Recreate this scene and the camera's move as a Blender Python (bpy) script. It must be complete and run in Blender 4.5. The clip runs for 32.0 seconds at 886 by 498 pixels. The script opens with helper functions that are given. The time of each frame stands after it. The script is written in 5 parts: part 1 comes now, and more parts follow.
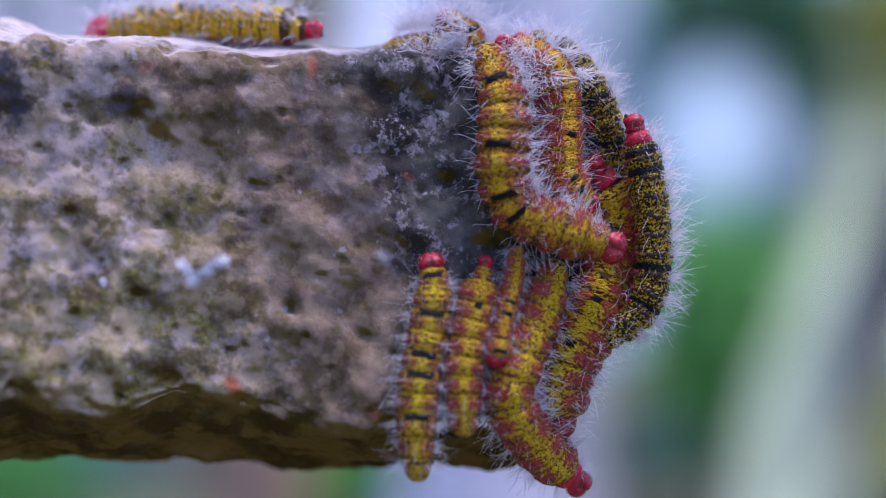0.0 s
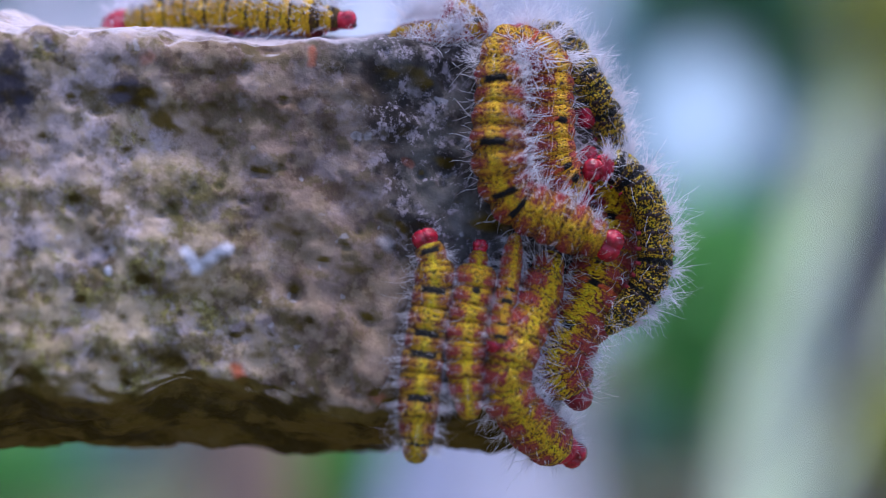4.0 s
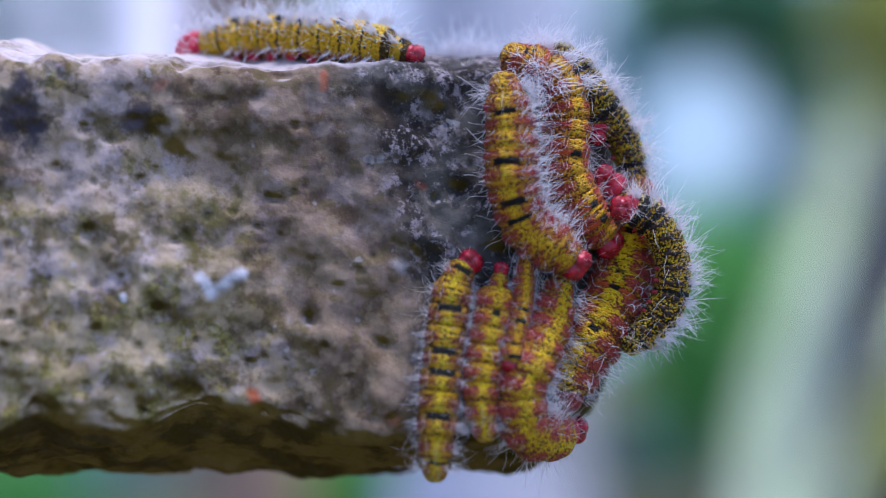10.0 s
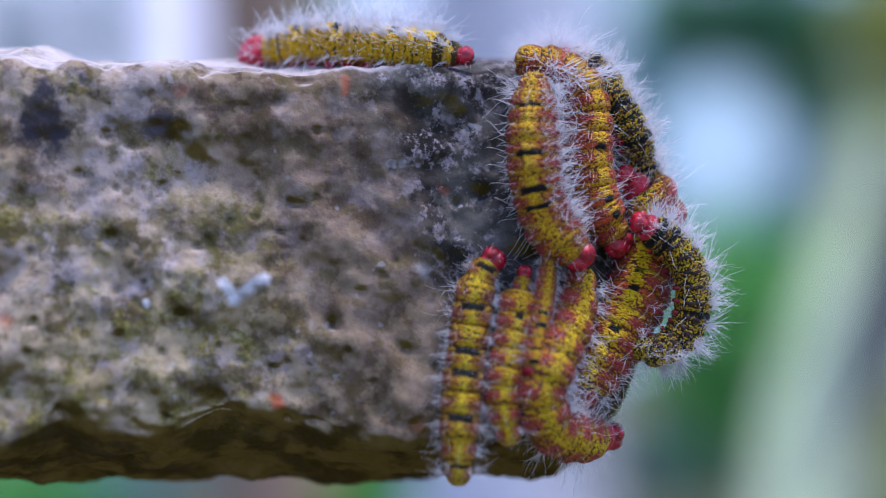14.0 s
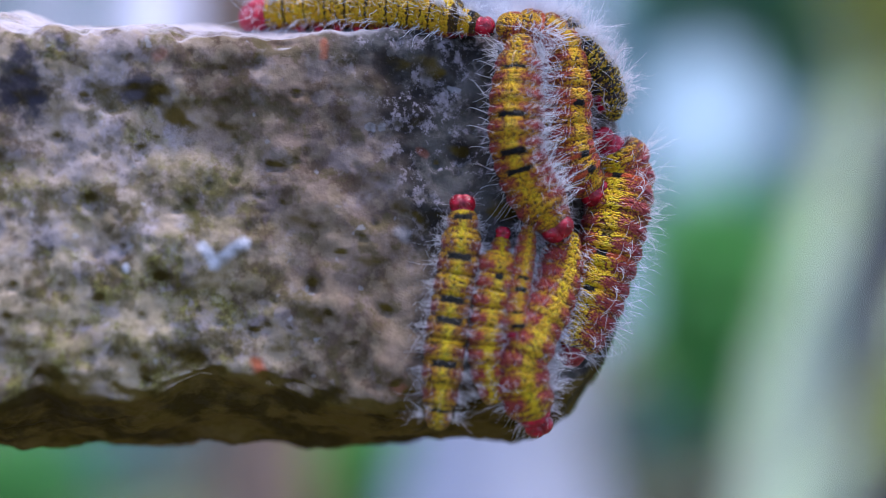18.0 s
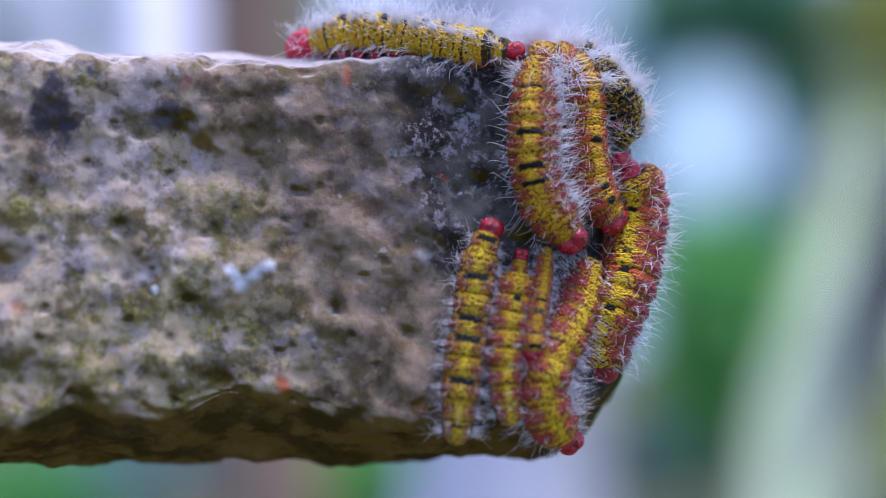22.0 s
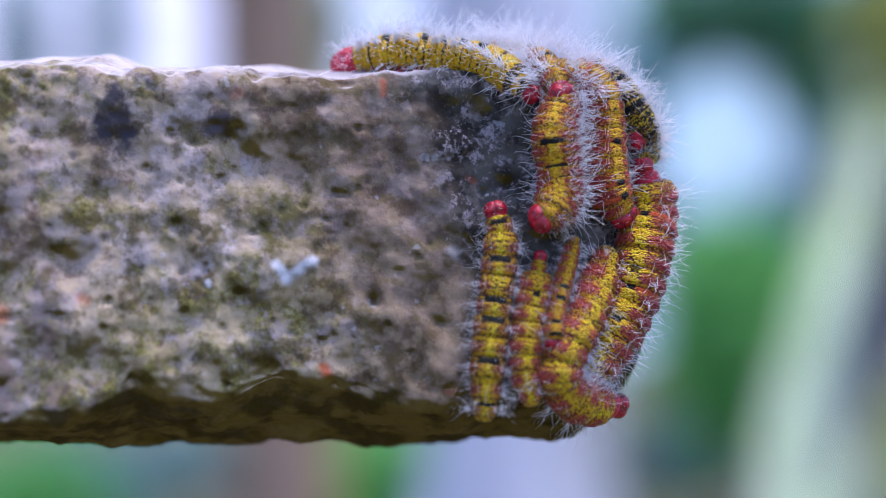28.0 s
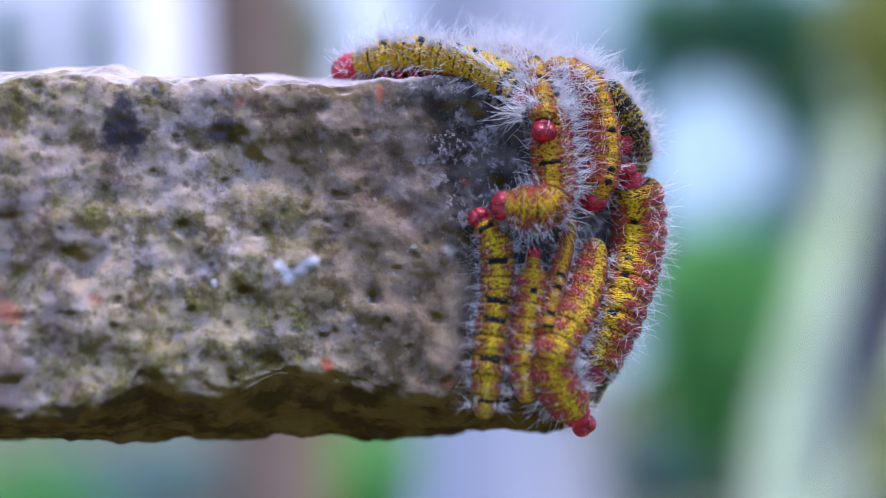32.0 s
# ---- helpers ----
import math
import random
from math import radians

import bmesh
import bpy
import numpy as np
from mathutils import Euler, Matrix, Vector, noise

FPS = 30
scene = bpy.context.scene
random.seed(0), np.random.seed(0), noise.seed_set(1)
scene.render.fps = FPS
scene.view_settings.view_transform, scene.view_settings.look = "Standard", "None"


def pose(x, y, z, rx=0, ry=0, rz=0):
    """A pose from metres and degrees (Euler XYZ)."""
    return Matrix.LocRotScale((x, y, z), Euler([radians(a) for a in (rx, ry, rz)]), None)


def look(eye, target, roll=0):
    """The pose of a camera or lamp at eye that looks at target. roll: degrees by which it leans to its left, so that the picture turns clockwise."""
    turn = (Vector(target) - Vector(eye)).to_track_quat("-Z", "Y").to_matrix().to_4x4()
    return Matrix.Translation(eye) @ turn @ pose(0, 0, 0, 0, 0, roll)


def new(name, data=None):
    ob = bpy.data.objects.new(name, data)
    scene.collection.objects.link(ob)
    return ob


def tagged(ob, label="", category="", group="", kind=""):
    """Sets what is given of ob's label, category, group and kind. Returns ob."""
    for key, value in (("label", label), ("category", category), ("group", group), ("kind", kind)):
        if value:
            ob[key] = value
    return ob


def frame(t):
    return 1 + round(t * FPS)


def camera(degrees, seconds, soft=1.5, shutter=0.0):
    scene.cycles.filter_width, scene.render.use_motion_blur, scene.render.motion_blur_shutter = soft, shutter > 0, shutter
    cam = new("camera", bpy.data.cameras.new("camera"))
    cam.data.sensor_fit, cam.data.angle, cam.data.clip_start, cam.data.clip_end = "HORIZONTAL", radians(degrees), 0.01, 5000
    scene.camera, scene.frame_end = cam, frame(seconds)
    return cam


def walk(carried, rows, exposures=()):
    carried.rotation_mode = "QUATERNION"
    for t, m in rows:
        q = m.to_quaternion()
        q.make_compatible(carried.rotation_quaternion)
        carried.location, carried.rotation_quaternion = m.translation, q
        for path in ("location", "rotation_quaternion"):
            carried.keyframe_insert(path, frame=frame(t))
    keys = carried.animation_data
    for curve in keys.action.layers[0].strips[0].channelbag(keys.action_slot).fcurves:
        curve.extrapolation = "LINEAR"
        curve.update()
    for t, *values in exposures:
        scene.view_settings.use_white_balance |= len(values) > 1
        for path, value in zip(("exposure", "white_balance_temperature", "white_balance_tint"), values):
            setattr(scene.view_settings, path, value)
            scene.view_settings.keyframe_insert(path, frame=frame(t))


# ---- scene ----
# A broken stone ledge with a cluster of hairy caterpillars, seen close up before a blurred garden.
MM = 0.001

# camera: seconds, eye in millimetres, yaw, pitch and roll in degrees
PATH = [
    (0, 5.40, -290.08, 1.00, -0.156, -0.436, 1.598),
    (0.5, 5.35, -290.01, 0.62, -0.149, -0.485, 1.509),
    (1, 5.32, -289.81, 0.44, -0.119, -0.428, 1.477),
    (1.5, 5.33, -289.87, 0.28, -0.111, -0.279, 1.377),
    (2, 5.24, -290.14, 0.26, -0.161, -0.261, 1.130),
    (2.5, 5.02, -293.39, 0.13, -0.218, -0.421, 0.977),
    (4.5, 2.02, -293.56, 0.70, -0.850, -0.881, 1.060),
    (5, 1.59, -293.18, 0.50, -0.941, -0.396, 1.039),
    (5.5, 1.14, -293.75, 0.40, -1.109, 0.037, 0.956),
    (6, 0.69, -293.73, 0.47, -1.241, 0.161, 0.933),
    (6.5, 0.90, -293.82, 0.38, -1.263, 0.096, 0.876),
    (7, 1.03, -293.79, 0.44, -1.350, -0.102, 0.647),
    (7.5, 1.06, -293.93, 0.51, -1.299, -0.298, 0.477),
    (8, 0.98, -293.20, 0.78, -1.232, -0.494, 0.489),
    (8.5, 0.70, -293.49, 1.12, -1.355, -0.511, 0.442),
    (9, 0.23, -293.50, 1.67, -1.437, -0.549, 0.267),
    (9.5, 0.72, -293.85, 1.22, -1.038, -0.347, 0.224),
    (10, 0.86, -293.77, 0.88, -0.611, -0.153, 0.182),
    (10.5, 0.64, -293.42, 0.65, -0.378, 0.030, 0.220),
    (11, 0.45, -293.69, 0.34, -0.252, 0.271, 0.266),
    (11.5, 0.31, -293.12, 0.32, -0.158, 0.071, 0.119),
    (12, 0.07, -293.30, 0.18, -0.113, -0.027, 0.086),
    (12.5, -0.01, -293.16, 0.10, -0.065, -0.052, 0.021),
    (13, 0.00, -292.96, 0.00, -0.000, 0.000, 0.000),
    (13.5, -0.04, -292.99, -0.23, 0.006, 0.152, -0.079),
    (15.5, 0.26, -293.17, -2.09, -0.143, 0.593, -0.385),
    (16, 0.32, -293.23, -2.26, -0.290, 0.442, -0.417),
    (16.5, 0.39, -292.98, -2.28, -0.471, -0.033, -0.390),
    (17, 0.67, -293.26, -2.30, -0.563, -0.321, -0.457),
    (17.5, 0.97, -293.46, -2.15, -0.530, -0.545, -0.505),
    (18, 1.32, -293.25, -1.86, -0.418, -0.708, -0.474),
    (18.5, 1.68, -293.24, -1.40, -0.314, -0.837, -0.533),
    (19, 2.18, -293.30, -0.79, -0.177, -0.972, -0.478),
    (19.5, 1.58, -293.26, -0.78, -0.316, -0.614, -0.600),
    (20, 1.05, -293.37, -0.81, -0.445, -0.276, -0.610),
    (20.5, 0.61, -297.50, -0.81, -0.449, -0.079, -0.631),
    (21, -0.14, -297.64, -1.02, -0.484, 0.125, -0.638),
    (21.5, -0.84, -300.21, -1.50, -0.414, 0.035, -0.535),
    (22, -1.31, -300.21, -1.97, -0.257, 0.100, -0.545),
    (22.5, -1.28, -299.93, -2.53, -0.054, 0.129, -0.439),
    (23, -1.06, -302.63, -3.28, 0.142, 0.500, -0.392),
    (23.5, -1.28, -303.88, -3.04, 0.113, 0.624, -0.426),
    (24, -1.57, -306.39, -2.89, 0.088, 0.769, -0.434),
    (24.5, -1.90, -308.06, -2.84, -0.104, 0.679, -0.376),
    (25, -2.25, -309.43, -2.90, -0.029, 0.536, -0.518),
    (25.5, -2.46, -313.16, -3.05, 0.144, 0.597, -0.481),
    (26, -2.85, -315.09, -3.33, 0.274, 0.551, -0.361),
    (26.5, -2.98, -318.02, -3.14, 0.402, 0.441, -0.313),
    (28.5, -5.26, -326.05, -3.07, 0.007, 0.185, -0.694),
    (29, -5.33, -326.27, -3.12, -0.079, 0.318, -0.623),
    (29.5, -5.48, -329.72, -3.48, -0.189, 0.438, -0.712),
    (30, -5.50, -330.61, -3.73, -0.124, 0.419, -0.844),
    (30.5, -5.52, -332.16, -4.13, -0.176, 0.296, -0.997),
    (31, -5.66, -333.03, -4.67, -0.367, 0.527, -1.093),
    (31.5, -5.89, -336.49, -5.44, -0.331, 0.550, -1.148),
    (32, -6.19, -337.66, -6.29, -0.299, 0.747, -1.193),
]


def stand(x, y, z, yaw, pitch, roll):
    a, b = radians(yaw), radians(pitch)
    eye = Vector((x, y, z)) * MM
    return look(eye, eye + Vector((-math.sin(a) * math.cos(b), math.cos(a) * math.cos(b), math.sin(b))), roll)


cam = camera(30.0, 32.0, soft=1.0, shutter=0.5)
cam.data.dof.use_dof = True
cam.data.dof.aperture_fstop = 4.0
walk(cam, [(t, stand(*rest)) for t, *rest in PATH], exposures=((0, 0.61, 5600, 31), (5, 0.63, 5570, 25), (13, 0.67, 5560, 20), (20, 0.71, 5560, 21), (26, 0.8, 5560, 22), (32, 0.87, 5570, 22)))

# ---- world and sun ----
world = bpy.data.worlds.new("world")
scene.world = world
world.use_nodes = True
sky = world.node_tree.nodes.new("ShaderNodeTexSky")
sky.sky_type, sky.sun_disc = "NISHITA", False
sky.sun_elevation, sky.sun_rotation = radians(81), radians(100)
world.node_tree.links.new(sky.outputs[0], world.node_tree.nodes["Background"].inputs[0])
world.node_tree.nodes["Background"].inputs[1].default_value = 0.165
sun = new("sun", bpy.data.lights.new("sun", "SUN"))
sun.data.energy, sun.data.angle, sun.data.color = 2.5, radians(14), (1.0, 0.96, 0.9)
sun.matrix_world = look((0.22, -0.04, 1.4), (0, 0, 0))


# ---- materials ----
class Mat:
    """A node material with short ways to wire it."""

    def __init__(self, name, rough=0.7, spec=0.4):
        self.m = bpy.data.materials.new(name)
        self.m.use_nodes = True
        self.t = self.m.node_tree
        self.b = self.t.nodes["Principled BSDF"]
        self.b.inputs["Roughness"].default_value = rough
        self.b.inputs["Specular IOR Level"].default_value = spec
        self.coord = self.t.nodes.new("ShaderNodeTexCoord").outputs["Object"]
        self.info = self.t.nodes.new("ShaderNodeObjectInfo").outputs["Random"]

    def node(self, kind, **ins):
        n = self.t.nodes.new(kind)
        for k, v in ins.items():
            self.put(n.inputs[k.replace("_", " ")], v)
        return n

    def put(self, socket, v):
        if isinstance(v, bpy.types.NodeSocket):
            self.t.links.new(v, socket)
        else:
            socket.default_value = v

    def math(self, op, a, b=0.0, clamp=False):
        n = self.t.nodes.new("ShaderNodeMath")
        n.operation, n.use_clamp = op, clamp
        self.put(n.inputs[0], a)
        self.put(n.inputs[1], b)
        return n.outputs[0]

    def step(self, v, lo, hi):
        n = self.t.nodes.new("ShaderNodeMapRange")
        n.interpolation_type = "SMOOTHSTEP"
        self.put(n.inputs[0], v)
        self.put(n.inputs[1], lo)
        self.put(n.inputs[2], hi)
        return n.outputs[0]

    def mix(self, f, a, b):
        n = self.t.nodes.new("ShaderNodeMix")
        n.data_type = "RGBA"
        self.put(n.inputs[0], f)
        for i, v in ((6, a), (7, b)):
            self.put(n.inputs[i], (*v, 1) if isinstance(v, tuple) else v)
        return n.outputs[2]

    def noise(self, scale, detail=3.0, rough=0.55, vec=None):
        return self.node("ShaderNodeTexNoise", Vector=vec or self.coord, Scale=scale, Detail=detail, Roughness=rough).outputs[0]

    def voronoi(self, scale, vec=None, out="Distance"):
        return self.node("ShaderNodeTexVoronoi", Vector=vec or self.coord, Scale=scale).outputs[out]

    def xyz(self):
        return self.node("ShaderNodeSeparateXYZ", Vector=self.coord).outputs

    def shifted(self, by=40.0):
        """The object's own place, moved by a chance of its own, so that alike pieces differ."""
        n = self.t.nodes.new("ShaderNodeVectorMath")
        n.operation = "ADD"
        self.put(n.inputs[0], self.coord)
        self.put(n.inputs[1], self.math("MULTIPLY", self.info, by))
        return n.outputs[0]

    def done(self, colour, height=None, bump=0.3, dist=0.001):
        self.put(self.b.inputs["Base Color"], (*colour, 1) if isinstance(colour, tuple) else colour)
        if height is not None:
            n = self.node("ShaderNodeBump", Height=height, Strength=bump, Distance=dist)
            self.put(self.b.inputs["Normal"], n.outputs[0])
        return self.m


LIME, RUST = (0.72, 0.70, 0.78), (0.45, 0.10, 0.04)
# spots on the stone: from x, z to x, z, radius (metres), colour, strength
SPOTS = (
    (-0.0355, -0.0045, -0.0335, -0.0072, 0.0011, LIME, 0.7), (-0.0335, -0.0072, -0.0290, -0.0040, 0.0012, LIME, 0.7),
    (-0.0476, -0.0076, -0.0474, -0.0080, 0.0007, LIME, 0.65), (-0.0036, -0.0024, -0.0030, -0.0030, 0.0013, LIME, 0.25),
    (-0.0269, -0.0232, -0.0262, -0.0250, 0.0011, RUST, 0.85), (-0.0162, 0.0268, -0.0160, 0.0290, 0.0008, RUST, 0.55),
    (-0.0700, -0.0100, -0.0690, -0.0105, 0.0012, RUST, 0.4), (-0.0860, -0.0120, -0.0840, -0.0130, 0.0020, RUST, 0.5),
    (-0.0005, 0.0110, 0.0005, 0.0105, 0.0007, RUST, 0.25), (-0.0045, -0.0275, -0.0035, -0.0280, 0.0012, RUST, 0.35),
    (-0.0430, 0.0265, -0.0420, 0.0270, 0.0010, RUST, 0.3),
)


def stone_material():
    m = Mat("weathered_stone", 0.95, 0.06)
    big, mid, fine = m.noise(48, 4, 0.6), m.noise(125, 5, 0.60), m.noise(1100, 3, 0.6)
    moved = lambda *by: m.node("ShaderNodeMapping", Vector=m.coord, Location=by).outputs[0]
    # beige body, lilac lime, pinkish brown stains and olive algae
    x, y, z = m.xyz()
    pale = m.mix(m.step(m.math("ADD", z, m.math("MULTIPLY", m.math("SUBTRACT", big, 0.5), 0.04)), 0.006, -0.012), (0.43, 0.325, 0.27), (0.49, 0.37, 0.235))
    c = m.mix(m.step(mid, 0.43, 0.55), (0.13, 0.088, 0.052), pale)
    c = m.mix(m.math("MULTIPLY", m.step(big, 0.50, 0.66), 0.7), c, m.mix(m.step(mid, 0.35, 0.6), (0.19, 0.125, 0.105), (0.37, 0.27, 0.235)))
    c = m.mix(m.math("MULTIPLY", m.step(m.noise(70, 5, 0.62, moved(9.1, 2.2, 5.5)), 0.52, 0.62), 0.6), c, (0.50, 0.41, 0.45))
    left = m.step(m.math("ADD", x, m.math("MULTIPLY", m.math("SUBTRACT", big, 0.5), 0.05)), -0.052, -0.080)
    c = m.mix(m.math("MULTIPLY", left, 0.5), c, m.mix(m.step(mid, 0.35, 0.6), (0.20, 0.125, 0.095), (0.44, 0.32, 0.27)))
    moss = m.math("MULTIPLY", m.step(m.math("ADD", m.noise(85, 5, 0.66, moved(3.1, 1.7, 0.4)), m.math("MULTIPLY", m.step(z, 0.004, -0.018), 0.07)), 0.46, 0.58), m.step(mid, 0.68, 0.50))
    c = m.mix(m.math("MULTIPLY", m.math("MULTIPLY", moss, m.step(m.noise(300, 4, 0.7), 0.38, 0.56)), 0.8), c, m.mix(m.step(fine, 0.35, 0.65), (0.13, 0.105, 0.020), (0.29, 0.25, 0.065)))
    c = m.mix(m.math("MULTIPLY", m.step(m.noise(150, 5, 0.62, moved(5.3, 0.9, 7.1)), 0.47, 0.37), 0.7), c, (0.085, 0.066, 0.026))
    grit = m.noise(420, 4, 0.65, moved(6.6, 4.1, 1.9))
    c = m.mix(m.math("MULTIPLY", m.step(grit, 0.53, 0.64), 0.2), c, (0.54, 0.46, 0.42))
    c = m.mix(m.math("MULTIPLY", m.step(grit, 0.47, 0.37), 0.28), c, (0.075, 0.054, 0.03))
    dust = m.noise(820, 5, 0.7, moved(4.4, 8.3, 3.7))
    c = m.mix(m.math("MULTIPLY", m.step(dust, 0.54, 0.66), 0.15), c, (0.60, 0.52, 0.44))
    c = m.mix(m.math("MULTIPLY", m.step(dust, 0.46, 0.34), 0.25), c, (0.05, 0.036, 0.022))
    crack = m.step(m.noise(120, 6, 0.7, moved(1.3, 7.7, 2.1)), 0.36, 0.28)
    c = m.mix(m.math("MULTIPLY", crack, 0.8), c, (0.03, 0.026, 0.025))
    # the damp dark band by the broken end, with pale lichen specks in it
    edge = m.math("ADD", x, m.math("MULTIPLY", m.math("SUBTRACT", big, 0.5), 0.03))
    edge = m.math("ADD", edge, m.math("MULTIPLY", z, 0.30))
    band = m.math("MULTIPLY", m.step(edge, -0.011, 0.001), 0.9)
    brown = m.math("MULTIPLY", m.step(edge, -0.046, -0.018), 0.85)
    c = m.mix(brown, c, m.mix(m.step(mid, 0.35, 0.65), (0.09, 0.056, 0.038), (0.24, 0.162, 0.118)))
    # small blots of beige, olive and lilac over the whole face
    mottle, lilac = m.noise(230, 4, 0.58, moved(7.7, 3.3, 1.1)), m.noise(150, 4, 0.6, moved(2.9, 6.1, 4.8))
    c = m.mix(m.math("MULTIPLY", m.step(mottle, 0.50, 0.60), m.math("SUBTRACT", 0.55, m.math("MULTIPLY", brown, 0.3))), c, (0.41, 0.305, 0.20))
    c = m.mix(m.math("MULTIPLY", m.step(mottle, 0.46, 0.37), 0.60), c, (0.105, 0.080, 0.028))
    c = m.mix(m.math("MULTIPLY", m.step(lilac, 0.55, 0.64), m.math("SUBTRACT", 0.42, m.math("MULTIPLY", brown, 0.25))), c, (0.42, 0.345, 0.37))
    dark = m.mix(m.step(mid, 0.4, 0.7), (0.016, 0.016, 0.017), (0.085, 0.085, 0.08))
    speck = m.step(m.math("ADD", m.noise(950, 6, 0.75), m.math("MULTIPLY", m.math("SUBTRACT", m.noise(230, 3), 0.5), 0.8)), 0.47, 0.62)
    dark = m.mix(m.math("MULTIPLY", speck, 0.85), dark, m.mix(m.step(m.noise(330, 3), 0.42, 0.6), (0.11, 0.098, 0.09), (0.34, 0.29, 0.32)))
    c = m.mix(band, c, dark)
    # a blackish blot high on the face and a reddish one low down
    for bx, bz, r, tint, strong in (
        (-0.0648, 0.0235, 0.0045, (0.035, 0.033, 0.05), 0.85), (-0.0625, 0.017, 0.003, (0.05, 0.045, 0.06), 0.85),
        (-0.089, -0.020, 0.010, (0.30, 0.19, 0.17), 0.7), (-0.046, 0.021, 0.0026, (0.07, 0.06, 0.08), 0.8),
        (-0.040, 0.006, 0.009, (0.11, 0.10, 0.035), 0.42), (-0.027, 0.014, 0.006, (0.11, 0.095, 0.045), 0.42)):
        dx, dz = m.math("SUBTRACT", x, bx), m.math("SUBTRACT", z, bz)
        q = m.math("SQRT", m.math("ADD", m.math("MULTIPLY", dx, dx), m.math("MULTIPLY", dz, dz)))
        q = m.math("ADD", q, m.math("MULTIPLY", m.math("SUBTRACT", mid, 0.5), r * 5.0))
        speckled = m.step(grit, 0.62, 0.46) if strong < 0.5 else 1.0
        c = m.mix(m.math("MULTIPLY", m.math("MULTIPLY", m.step(q, r * 1.3, r * 0.4), speckled), strong), c, tint)
    white = m.step(m.noise(300, 2, 0.5, moved(2.2, 0.3, 8.0)), 0.69, 0.75)
    c = m.mix(m.math("MULTIPLY", white, 0.3), c, (0.55, 0.53, 0.58))
    # a hooked crust of lime, a white speck and orange lichen spots on the face
    wobble = m.math("MULTIPLY", m.math("SUBTRACT", m.noise(420, 3, 0.6), 0.5), 0.0013)
    for ax, az, bx, bz, r, tint, part_of in SPOTS:
        ux, uz = bx - ax, bz - az
        t = m.math("DIVIDE", m.math("ADD", m.math("MULTIPLY", m.math("SUBTRACT", x, ax), ux), m.math("MULTIPLY", m.math("SUBTRACT", z, az), uz)), max(1e-9, ux * ux + uz * uz), True)
        dx = m.math("SUBTRACT", m.math("SUBTRACT", x, ax), m.math("MULTIPLY", t, ux))
        dz = m.math("SUBTRACT", m.math("SUBTRACT", z, az), m.math("MULTIPLY", t, uz))
        q = m.math("ADD", m.math("SQRT", m.math("ADD", m.math("MULTIPLY", dx, dx), m.math("MULTIPLY", dz, dz))), wobble)
        c = m.mix(m.math("MULTIPLY", m.step(q, r * 1.35, r * 0.25), part_of), c, tint)
    # paler on up-facing parts: the brightness of the lit top edge, put into the colour
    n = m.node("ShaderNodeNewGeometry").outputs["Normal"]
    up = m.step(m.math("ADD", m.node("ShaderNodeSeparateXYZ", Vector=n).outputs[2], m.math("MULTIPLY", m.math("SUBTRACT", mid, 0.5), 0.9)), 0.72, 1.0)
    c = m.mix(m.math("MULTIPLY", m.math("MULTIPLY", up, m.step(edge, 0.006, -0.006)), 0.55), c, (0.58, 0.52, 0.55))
    # olive algae on down-facing parts, with the underside's shade painted into it
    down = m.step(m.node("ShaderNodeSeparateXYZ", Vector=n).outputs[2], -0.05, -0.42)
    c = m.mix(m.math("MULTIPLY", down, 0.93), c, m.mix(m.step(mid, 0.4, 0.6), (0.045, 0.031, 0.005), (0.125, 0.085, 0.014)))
    h = m.math("ADD", m.math("MULTIPLY", grit, 0.8), m.math("ADD", m.math("MULTIPLY", fine, 0.25), m.math("MULTIPLY", dust, 0.4)))
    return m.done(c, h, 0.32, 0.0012)


